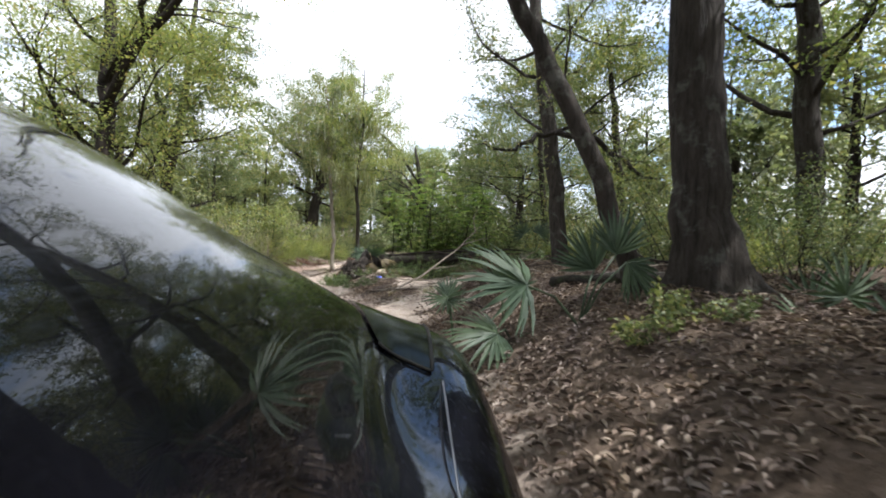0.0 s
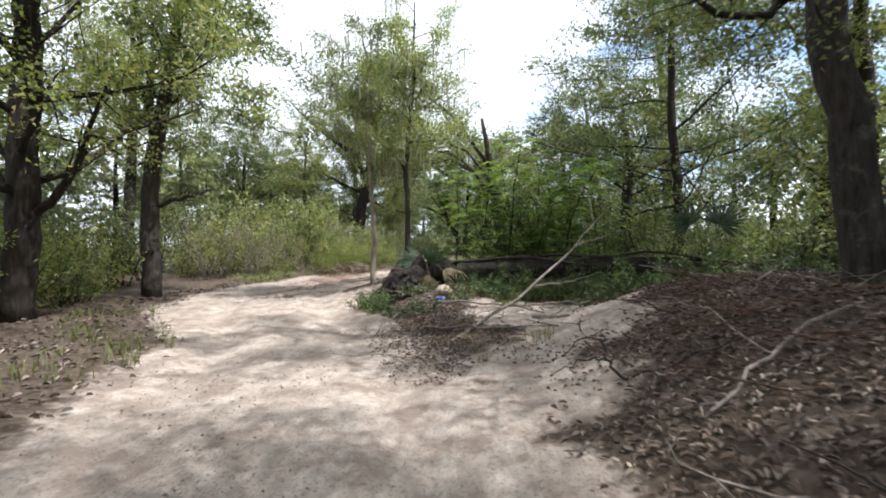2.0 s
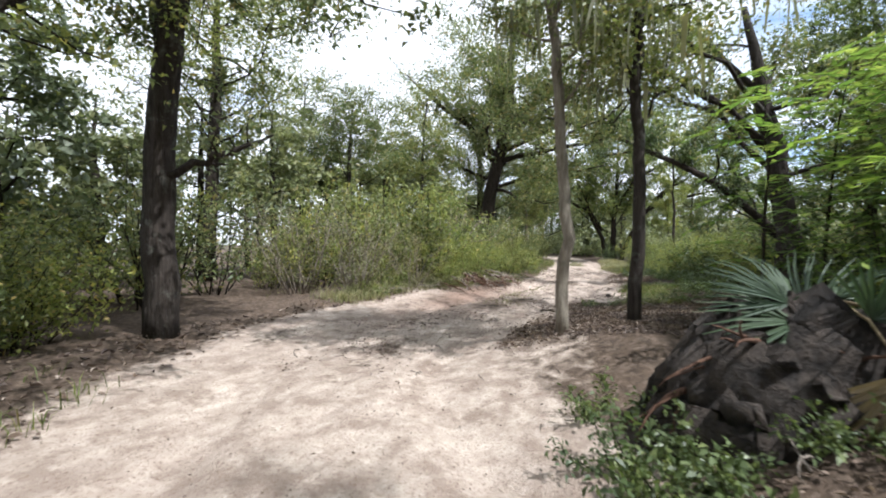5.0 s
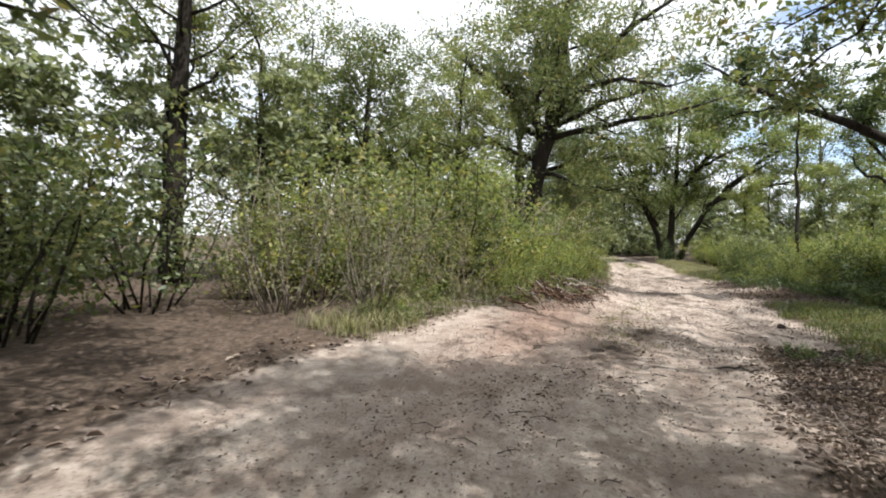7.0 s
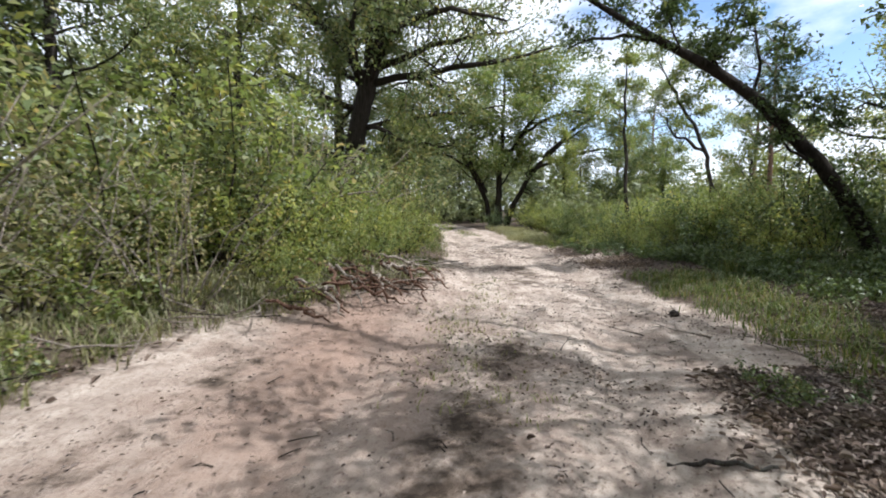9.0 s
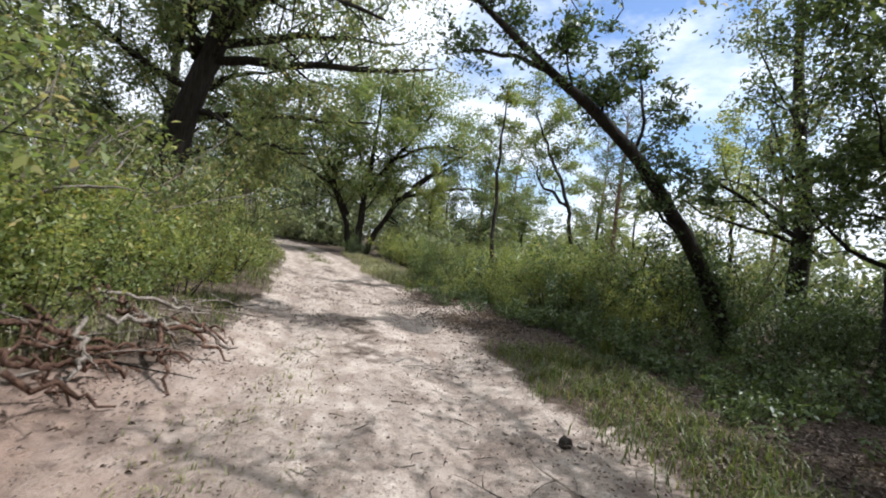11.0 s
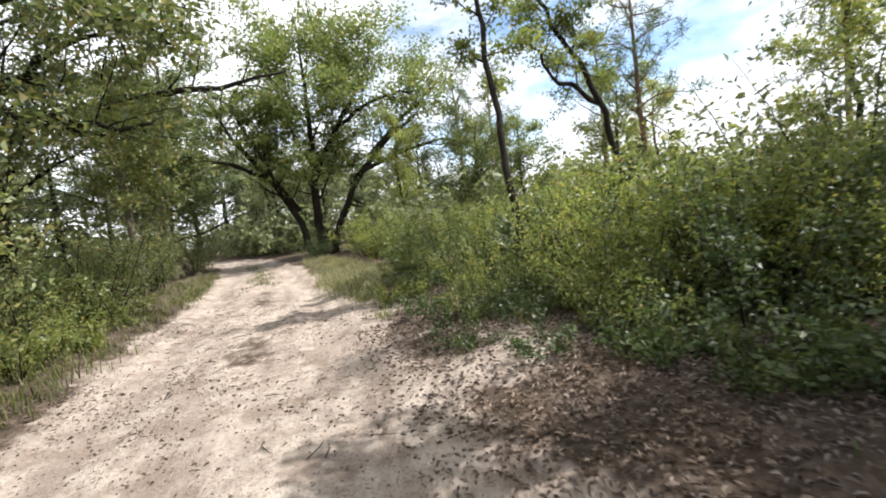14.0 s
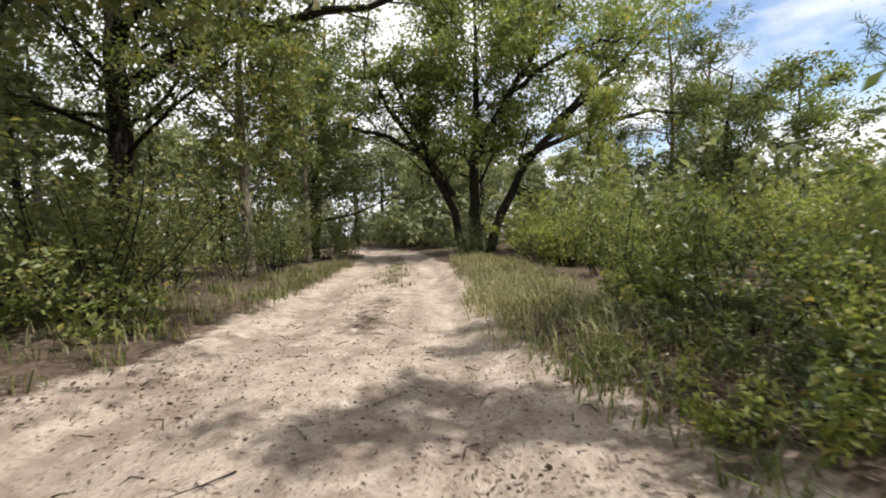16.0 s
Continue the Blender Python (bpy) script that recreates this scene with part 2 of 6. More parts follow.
def trail_mid(x, y):
    """How far a place lies from the trail's middle line."""
    best = np.full(np.shape(x), 1e9)
    for (x0, y0, _), (x1, y1, _) in zip(TRAIL, TRAIL[1:]):
        dx, dy = x1 - x0, y1 - y0
        k = np.clip(((x - x0) * dx + (y - y0) * dy) / (dx * dx + dy * dy), 0, 1)
        best = np.minimum(best, np.hypot(x - x0 - k * dx, y - y0 - k * dy))
    return best


def waves(x, y):
    return (np.sin(x * 0.9 + 1.3) * np.cos(y * 0.7) * 0.03 + np.sin(x * 2.3 + y * 1.7) * 0.018 + np.sin(y * 3.1 - x * 1.1) * 0.012
            + np.sin(x * 5.3 - y * 4.1) * 0.007 + np.sin(x * 0.23 + 0.5) * np.sin(y * 0.19) * 0.10)


def ground_z(x, y):
    gap = trail_gap(x, y)
    bank = 0.09 * np.clip(gap / 0.8, 0, 1) - 0.03 * np.clip(-gap / 0.6, 0, 1)
    mound = 0.22 * np.exp(-((x + 2.7) ** 2 + (y - 12.6) ** 2) / 0.9) + 0.2 * np.exp(-((x + 1.5) ** 2 + (y - 10.6) ** 2) / 0.6) + 0.06 * np.exp(-((x - 1.75) ** 2 + (y - 2.95) ** 2) / 0.7)
    rise = np.clip((x + 0.5) / 2.0, 0, 1) * np.clip((10.2 - y) / 2.0, 0, 1)
    mound = mound + 0.5 * rise * rise * (3 - 2 * rise)
    ruts = -0.045 * np.exp(-((trail_mid(x, y) - 0.72) / 0.2) ** 2)
    return waves(x, y) * np.clip(0.35 + gap, 0.35, 1.0) + bank + mound + ruts


def gz(x, y):
    return float(ground_z(np.array(x), np.array(y)))


def mesh_from(name, verts, faces, mats, smooth=False):
    me = bpy.data.meshes.new(name)
    me.from_pydata(verts, [], faces)
    for m in mats if isinstance(mats, (list, tuple)) else [mats]:
        me.materials.append(m)
    if smooth:
        me.polygons.foreach_set("use_smooth", [True] * len(me.polygons))
    me.update()
    return me


def quads_mesh(name, verts, mat):
    """A mesh of loose four-cornered faces from an array of shape (n, 4, 3)."""
    n = len(verts)
    me = bpy.data.meshes.new(name)
    me.vertices.add(4 * n)
    me.vertices.foreach_set("co", np.ascontiguousarray(verts, np.float32).ravel())
    me.loops.add(4 * n)
    me.loops.foreach_set("vertex_index", np.arange(4 * n, dtype=np.int32))
    me.polygons.add(n)
    me.polygons.foreach_set("loop_start", np.arange(0, 4 * n, 4, dtype=np.int32))
    me.materials.append(mat)
    me.update(calc_edges=True)
    return me


def build_ground():
    xs = np.concatenate([[-1500, -600, -250, -120, -70], np.arange(-45, -12, 1.5), np.arange(-12, -6.5, 0.15), np.arange(-6.5, 0.8, 0.075), np.arange(0.8, 8, 0.15), np.arange(8, 45, 1.5), [70, 120, 250, 600, 1500]])
    ys = np.concatenate([[-1500, -600, -250, -100, -50], np.arange(-25, -3, 1.5), np.arange(-3, 0, 0.16), np.arange(0, 27, 0.085), np.arange(27, 45, 0.16), np.arange(45, 90, 2.0), [120, 250, 600, 1500]])
    gx, gy = np.meshgrid(xs, ys)
    z = ground_z(gx, gy)
    far = np.clip((np.hypot(gx, gy - 15) - 40) / 60, 0, 1)
    z = z * (1 - far)
    rough = np.random.default_rng(5).normal(0, 0.0065, z.shape)
    verts = np.stack([gx, gy, z + rough * (1 - far)], -1).reshape(-1, 3)
    w = len(xs)
    faces = [(j * w + i, j * w + i + 1, (j + 1) * w + i + 1, (j + 1) * w + i) for j in range(len(ys) - 1) for i in range(w - 1)]
    me = mesh_from("ground", verts.tolist(), faces, GROUND, True)
    sand = np.clip(0.75 - trail_gap(gx, gy) / 0.7, 0, 1)
    for px, py, r, s in PATCHES:
        sand = np.maximum(sand, s * np.clip(1.4 - np.hypot(gx - px, (gy - py)) / r, 0, 1))
    # fallen leaves drift over the trail's edges
    sand = sand * (1 - 0.55 * np.exp(-(((gx + 2.9) / 0.9) ** 2 + ((gy - 14.2) / 1.8) ** 2)))
    # a strip of dirt and debris between the wheel tracks
    mid = trail_mid(gx, gy)
    patchy = np.clip(0.6 + 0.5 * np.sin(gy * 1.7 + np.sin(gx * 2.1)) + 0.3 * np.sin(gy * 4.3 + gx * 3.0), 0, 1)
    sand = sand - (0.6 * np.exp(-(mid / 0.34) ** 2) + 0.5 * np.exp(-((mid - 1.4) / 0.32) ** 2)) * patchy * np.clip((gy - 9) / 3, 0.3, 1)
    a = me.attributes.new("sand", "FLOAT", "POINT")
    a.data.foreach_set("value", sand.ravel().astype(np.float32))
    # bare reddish loam on the shoulder with the roots
    loam = 0.9 * np.exp(-(((gx + 5.5) / 0.62) ** 2 + ((gy - 17.0) / 2.6) ** 2)) + 0.25 * np.exp(-(((gx + 4.5) / 0.5) ** 2 + ((gy - 15.9) / 0.9) ** 2))
    a = me.attributes.new("loam", "FLOAT", "POINT")
    a.data.foreach_set("value", np.clip(loam, 0, 0.85).ravel().astype(np.float32))
    return tagged(new("ground", me), "sandy forest floor with a pale two-track trail and brown leaf litter", "ground", kind="structure")


build_ground()


# ---- plants: shared tools ----
def tube(pts, radii, sides, verts, faces):
    """Adds a tapered round tube along pts to the lists verts and faces."""
    pts = np.asarray(pts, float)
    tan = np.gradient(pts, axis=0)
    tan /= np.linalg.norm(tan, axis=1, keepdims=True) + 1e-9
    ref = np.array([1.0, 0.0, 0.0]) if abs(tan[0][0]) < 0.8 else np.array([0.0, 1.0, 0.0])
    base = len(verts)
    for p, t, r in zip(pts, tan, radii):
        u = ref - t * (ref @ t)
        u /= np.linalg.norm(u) + 1e-9
        v = np.cross(t, u)
        ref = u
        for k in range(sides):
            a = 2 * math.pi * k / sides
            verts.append(tuple(p + r * (math.cos(a) * u + math.sin(a) * v)))
    n = len(pts)
    for i in range(n - 1):
        for k in range(sides):
            a, b = base + i * sides + k, base + i * sides + (k + 1) % sides
            faces.append((a, b, b + sides, a + sides))
    faces.append(tuple(base + (n - 1) * sides + k for k in range(sides)))
    faces.append(tuple(base + k for k in reversed(range(sides))))


def bent(pts, radii, steps, rng, wobble):
    """A finer, slightly crooked line through pts, with radii."""
    pts, radii = np.asarray(pts, float), np.asarray(radii, float)
    s = np.linspace(0, len(pts) - 1, steps)
    k = np.arange(len(pts))
    out = np.stack([np.interp(s, k, pts[:, i]) for i in range(3)], 1)
    sm = out.copy()
    for _ in range(3):
        sm[1:-1] = (sm[:-2] + 2 * sm[1:-1] + sm[2:]) / 4
    sm[1:-1] += rng.normal(0, wobble, (steps - 2, 3))
    return sm, np.interp(s, k, radii)


def leaf_quads(centres, rng, size, wide=0.45, droop=0.25, lie=0.0):
    """Folded leaf blades at the given places, in random attitudes; lie: how flat they lie."""
    n = len(centres)
    d = rng.normal(0, 1, (n, 3))
    d[:, 2] = d[:, 2] * (1 - lie) * 0.7 - droop * (1 - lie)
    d /= np.linalg.norm(d, axis=1, keepdims=True) + 1e-9
    up = rng.normal(0, 0.75 * (1 - lie) + 0.12, (n, 3)) + np.array([0, 0, 1.0])
    side = np.cross(d, up)
    side /= np.linalg.norm(side, axis=1, keepdims=True) + 1e-9
    nor = np.cross(side, d)
    ln = (size * rng.uniform(0.6, 1.35, n))[:, None]
    wd = ln * wide * rng.uniform(0.75, 1.25, n)[:, None]
    c = np.asarray(centres)
    mid = c + d * ln * 0.48
    fold = nor * wd * rng.uniform(0.0, 0.5, n)[:, None]
    return np.stack([c, mid + side * wd * 0.5 + fold, c + d * ln - nor * ln * 0.1, mid - side * wd * 0.5 + fold], 1)


def blades_mesh(name, verts, mat):
    """A mesh of loose three-cornered leaves from an array of shape (n, 3, 3)."""
    n = len(verts)
    me = bpy.data.meshes.new(name)
    me.vertices.add(3 * n)
    me.vertices.foreach_set("co", np.ascontiguousarray(verts, np.float32).ravel())
    me.loops.add(3 * n)
    me.loops.foreach_set("vertex_index", np.arange(3 * n, dtype=np.int32))
    me.polygons.add(n)
    me.polygons.foreach_set("loop_start", np.arange(0, 3 * n, 3, dtype=np.int32))
    me.materials.append(mat)
    me.update(calc_edges=True)
    return me


def leaf_blades(centres, rng, size, wide=0.5, droop=0.25):
    """Small pointed leaves at the given places."""
    n = len(centres)
    d = rng.normal(0, 1, (n, 3))
    d[:, 2] = d[:, 2] * 0.7 - droop
    d /= np.linalg.norm(d, axis=1, keepdims=True) + 1e-9
    side = np.cross(d, rng.normal(0, 0.75, (n, 3)) + np.array([0, 0, 1.0]))
    side /= np.linalg.norm(side, axis=1, keepdims=True) + 1e-9
    ln = (size * rng.uniform(0.6, 1.35, n))[:, None]
    wd = ln * wide * rng.uniform(0.4, 0.65, n)[:, None]
    c = np.asarray(centres)
    return np.stack([c + d * ln * 0.25 + side * wd, c + d * ln, c + d * ln * 0.15 - side * wd], 1)


def broad_leaf_quads(centres, rng, size, wide=0.55, lie=0.86):
    """Curled broad leaves of two halves each, meeting along the midrib."""
    q = leaf_quads(centres, rng, size, wide, 0.0, lie)
    base, left, tip, right = q[:, 0], q[:, 1], q[:, 2], q[:, 3]
    curl = np.zeros_like(base)
    curl[:, 2] = rng.uniform(0, 0.25, len(base)) * size
    l1, l2 = base * 0.45 + left * 0.62 - tip * 0.07, left * 0.66 + tip * 0.34
    r1, r2 = base * 0.45 + right * 0.62 - tip * 0.07, right * 0.66 + tip * 0.34
    return np.concatenate([np.stack([base, l1 + curl, l2 + curl, tip], 1), np.stack([base, tip, r2 + curl, r1 + curl], 1)])


def part(name, me, parent, label=""):
    ob = new(name, me)
    ob.parent = parent
    return tagged(ob, label)


def limb_from(start, way, length, r, rng, up=0.15, n=6):
    """A crooked limb: its points and radii."""
    pts, p, d = [np.array(start, float)], np.array(start, float), np.array(way, float)
    d /= np.linalg.norm(d)
    for _ in range(n):
        d = d + rng.normal(0, 0.2, 3) + np.array([0, 0, up * 0.35])
        d /= np.linalg.norm(d)
        p = p + d * length / n
        pts.append(p)
    return np.array(pts), np.linspace(r, r * 0.22, n + 1)


def plant_tree(name, label, base, trunk, radii, bark, leaf, seed, limbs=(), auto=12, low=0.45, reach=2.0, up=0.3, twigs=6, per=26,
               size=0.10, spread=0.2, sides=10, wobble=0.03, moss=0, category="tree", wide=0.45, flare=1.0, group="", way_bias=(0, 0, 0), far=False, near=False, domes=()):
    """A tree: trunk with limbs, and a crown of single leaves round the twigs. trunk: points relative to the base; limbs: given (points, radii).
    domes: rounded masses of the crown, each (middle, radii, sprays, leaves to a spray)."""
    rng = np.random.default_rng(seed)
    if not far:
        per, size, twigs = int(per * (1.55 if near else 3.1)), size * (0.72 if near else 0.66), int(twigs * 1.35)
    root = tagged(new(name), label, category, group)
    root.location = base
    verts, faces, cents = [], [], []
    tp, tr = bent(trunk, radii, 22, rng, wobble * 0.6)
    tr = tr * (1 + (flare - 1) * np.exp(-np.linspace(0, 1, 22) * 14))
    tube(tp, tr, sides, verts, faces)
    if sides > 12:
        # buttressed, furrowed foot
        for i in range(len(tp)):
            for k in range(sides):
                q, a = np.array(verts[i * sides + k]), 2 * math.pi * k / sides
                swell = 1 + 0.32 * math.exp(-i * 0.55) * math.sin(5 * a + seed) + 0.05 * math.sin(9 * a + i * 0.35 + seed)
                verts[i * sides + k] = tuple(tp[i] + (q - tp[i]) * swell)
    if not far:
        part("trunk", mesh_from("trunk", verts, faces, bark, True), root)
    lines, twig_v, twig_f = [], [], []
    for pts, rad in limbs:
        lp, lr = bent(pts, rad, 10, rng, wobble * 1.4)
        lines.append((lp, lr))
    ln_t = len(tp)
    for i in range(auto):
        k = low + (0.98 - low) * (i + rng.uniform(0, 1)) / auto
        f = k * (ln_t - 1)
        j = min(int(f), ln_t - 2)
        st = tp[j] + (tp[j + 1] - tp[j]) * (f - j)
        rr = tr[j] * rng.uniform(0.2, 0.38)
        a = i * 2.4 + rng.uniform(-0.5, 0.5)
        way = np.array([math.cos(a), math.sin(a), up + rng.uniform(-0.25, 0.35)]) + np.array(way_bias)
        lines.append(limb_from(st, way, reach * rng.uniform(0.6, 1.1) * (1.15 - 0.45 * k), max(rr, 0.012), rng, up, 4 if far else 6))
    for lp, lr in lines:
        if not far:
            verts, faces = [], []
            tube(lp, lr, 6, verts, faces)
            part("limb", mesh_from("limb", verts, faces, bark, True), root)
            verts, faces = twig_v, twig_f
        else:
            tube(lp, lr, 3, verts, faces)
        total = np.linalg.norm(np.diff(lp, axis=0), axis=1).sum()
        for q in range(twigs):
            f = (0.3 + 0.7 * (q + rng.uniform(0, 1)) / twigs) * (len(lp) - 1)
            j = min(int(f), len(lp) - 2)
            st = lp[j] + (lp[j + 1] - lp[j]) * (f - j)
            ahead = lp[j + 1] - lp[j]
            way = ahead / (np.linalg.norm(ahead) + 1e-9) * 0.6 + rng.normal(0, 0.7, 3) + np.array([0, 0, 0.15])
            wp, wr = limb_from(st, way, min(total * rng.uniform(0.2, 0.42), 1.5), max(lr[j] * 0.4, 0.006), rng, 0.1, 2 if far else 3)
            tube(wp, wr, 3, verts, faces)
            s = rng.uniform(0.2, 1.0, per) * (len(wp) - 1)
            j2 = np.minimum(s.astype(int), len(wp) - 2)
            c = wp[j2] + (wp[j2 + 1] - wp[j2]) * (s - j2)[:, None]
            cents.append(c + rng.normal(0, spread * (0.62 if far else 0.5), (per, 3)) * np.array([1, 1, 0.6]))
    if not far:
        verts, faces = twig_v, twig_f
    knots = np.concatenate([lp[1:] for lp, _ in lines] + [tp[8:]])
    for middle, radii_d, sprays, leaves in domes:
        way = rng.normal(0, 1, (sprays, 3))
        way /= np.linalg.norm(way, axis=1, keepdims=True)
        way[:, 2] = np.where(way[:, 2] < -0.5, -way[:, 2], way[:, 2])
        spots = np.array(middle) + way * (rng.uniform(0.12, 1.0, sprays) ** 0.45)[:, None] * np.array(radii_d) * rng.uniform(0.85, 1.12, (sprays, 1))
        open_air = np.sin(spots[:, 0] * 2.1 + seed) + np.sin(spots[:, 1] * 1.9 + seed * 2) + np.sin(spots[:, 2] * 2.6 + seed * 3)
        spots = spots[open_air > -0.8]
        reach_to = np.linalg.norm(spots[:, None] - knots[None], axis=2).min(1)
        nodes = list(knots)
        for p in spots[reach_to.argsort()]:
            known = np.array(nodes)
            q = known[(np.linalg.norm(known - p, axis=1) + 0.8 * np.maximum(known[:, 2] - p[2], 0)).argmin()]
            bow = (p + q) / 2 + rng.normal(0, 0.06, 3)
            nodes += [bow, p]
            tube([q, bow, p], [0.011, 0.008, 0.004], 3, verts, faces)
            s = np.cbrt(np.prod(radii_d)) * rng.uniform(0.055, 0.1)
            n_leaves = int(leaves * rng.uniform(0.9, 2.2))
            c = p + rng.normal(0, 1, (n_leaves, 3)) * np.array([s, s, s * 0.5])
            cents.append(c)
    if not far:
        tagged(part("fine_branching", mesh_from("fine_branching", twig_v, twig_f, bark, True), root), kind="stuff")
    else:
        part("trunk", mesh_from("trunk", verts, faces, bark, True), root)
    if cents:
        cents = np.concatenate(cents)
        if near:
            part("crown", quads_mesh("crown", leaf_quads(cents, rng, size, wide), leaf), root)
        else:
            part("crown", blades_mesh("crown", leaf_blades(cents, rng, size, wide * 1.15), leaf), root)
        if moss:
            pick = cents[rng.choice(len(cents), moss)]
            long = rng.uniform(0.2, 0.7, moss)
            sx = rng.normal(0, 0.02, (moss, 2))
            top = np.stack([pick, pick + np.stack([sx[:, 0], sx[:, 1], 0 * long], 1)], 1)
            sway = rng.normal(0, 0.03, (moss, 3))
            down = np.stack([0 * long, 0 * long, -long], 1) + sway
            strips = np.stack([top[:, 0], top[:, 1], top[:, 1] * 0.5 + top[:, 0] * 0.5 + down, top[:, 0] + down * 0.98 + 0.004], 1)
            tagged(part("moss", quads_mesh("moss", strips, MOSS), root, "grey hanging moss strands"), kind="stuff")
    return root


def shrub_meshes(seed, height, width, leaf, size, stems=9, per=150, wide=0.5, bark=None, dense=1.0):
    """The two meshes of a shrub: its stems and its leaves."""
    rng = np.random.default_rng(seed)
    verts, faces, cents = [], [], []
    for i in range(stems):
        a = i * 2.4 + rng.uniform(-0.4, 0.4)
        rad = width * 0.5 * math.sqrt((i + 0.5) / stems)
        way = np.array([math.cos(a) * rad, math.sin(a) * rad, height * rng.uniform(0.6, 1.0)])
        lp, lr = limb_from((math.cos(a) * rad * 0.25, math.sin(a) * rad * 0.25, -0.05), way, np.linalg.norm(way), 0.0095 * height ** 0.5, rng, 0.1, 4)
        tube(lp, lr, 4, verts, faces)
        for q in range(7):
            f = (0.15 + 0.85 * (q + rng.uniform(0, 1)) / 7) * (len(lp) - 1)
            j = min(int(f), len(lp) - 2)
            st = lp[j] + (lp[j + 1] - lp[j]) * (f - j)
            wp, wr = limb_from(st, rng.normal(0, 1, 3) + np.array([math.cos(a), math.sin(a), 0.5]), height * rng.uniform(0.15, 0.3), 0.004, rng, 0.1, 2)
            if q % 2:
                tube(wp, wr, 3, verts, faces)
            n = max(4, int(per * dense / 7))
            s = rng.uniform(0.0, 1.0, n) * (len(wp) - 1)
            j2 = np.minimum(s.astype(int), len(wp) - 2)
            c = wp[j2] + (wp[j2 + 1] - wp[j2]) * (s - j2)[:, None]
            cents.append(c + rng.normal(0, 0.05 * height ** 0.5, (n, 3)))
    cents = np.concatenate(cents)
    cents[:, 2] = np.maximum(cents[:, 2], 0.03)
    quads = leaf_quads(cents, rng, size, wide)
    return mesh_from("stem", verts, faces, bark or BARK_DARK, True), quads_mesh("foliage", quads, leaf), quads


# ---- trees beside the first stretch ----
def on_ground(x, y, sink=0.06):
    return (x, y, gz(x, y) - sink)


def in_bank(x, y):
    """The foot of a trunk that the bank has buried."""
    return (x, y, 0.03)


plant_tree("oak_tree", "tall old oak with flaring furrowed trunk beside the palmettos", on_ground(1.84, 3.02, 0.15),
           [(0, 0, 0), (-0.08, 0, 0.7), (-0.12, 0, 1.5), (-0.1, 0.05, 3), (-0.25, 0.1, 5.0), (0.0, 0.2, 8.5)], [0.21, 0.17, 0.16, 0.155, 0.14, 0.07],
           BARK, LEAF_OAK, 11, auto=17, low=0.5, reach=3.2, per=31, size=0.09, spread=0.28, sides=26, flare=1.8, wobble=0.02,
           domes=[((-0.4, 0.2, 6.3), (2.6, 2.4, 2.0), 108, 60)])
plant_tree("leaning_tree", "slender dark tree leaning out over the trail", in_bank(1.5, 2.95),
           [(0, 0, 0), (-0.24, 0, 0.8), (-0.45, -0.02, 1.4), (-0.7, 0.0, 2.0), (-0.96, 0.02, 2.5), (-1.2, 0.05, 2.95), (-1.75, 0.3, 4.4), (-1.95, 0.5, 6.2)],
           [0.08, 0.07, 0.064, 0.06, 0.057, 0.053, 0.04, 0.02], BARK, LEAF_OAK, 12, auto=13, low=0.6, reach=1.9, per=27, size=0.085, spread=0.23, sides=12, wobble=0.015,
           domes=[((-1.9, 0.4, 5.4), (1.4, 1.4, 1.2), 50, 50)])
plant_tree("straight_tree", "straight dark-barked oak with two drooping side limbs", in_bank(1.85, 7.05),
           [(0, 0, 0), (0.02, 0.1, 1.3), (-0.1, 0.35, 2.9), (-0.3, 0.6, 5), (-0.4, 0.7, 8)], [0.15, 0.13, 0.12, 0.105, 0.05],
           BARK, LEAF_OAK, 13, limbs=[([(-0.08, 0, 2.75), (-0.5, -0.1, 2.62), (-0.95, -0.2, 2.35), (-1.25, -0.25, 2.5)], [0.045, 0.035, 0.025, 0.012]),
                                      ([(-0.06, 0, 2.75), (0.5, 0.1, 2.7), (1.1, 0.2, 2.35), (1.7, 0.3, 2.05)], [0.05, 0.045, 0.04, 0.02])],
           auto=16, low=0.45, reach=2.6, per=27, size=0.085, spread=0.25, sides=12, flare=1.3,
           domes=[((-0.3, 0.6, 5.9), (1.9, 1.7, 1.2), 80, 60)])
plant_tree("small_oak", "young oak with a straight brown trunk", on_ground(2.5, 4.1),
           [(0, 0, 0), (0, 0, 2), (-0.1, 0.1, 4), (-0.1, 0.2, 7)], [0.11, 0.1, 0.085, 0.03], BARK, LEAF_OAK, 14, auto=14, low=0.45, reach=2.0, per=20, size=0.085, sides=12, flare=1.3,
           domes=[((0.0, 0.2, 4.6), (1.7, 1.7, 1.8), 72, 60)])
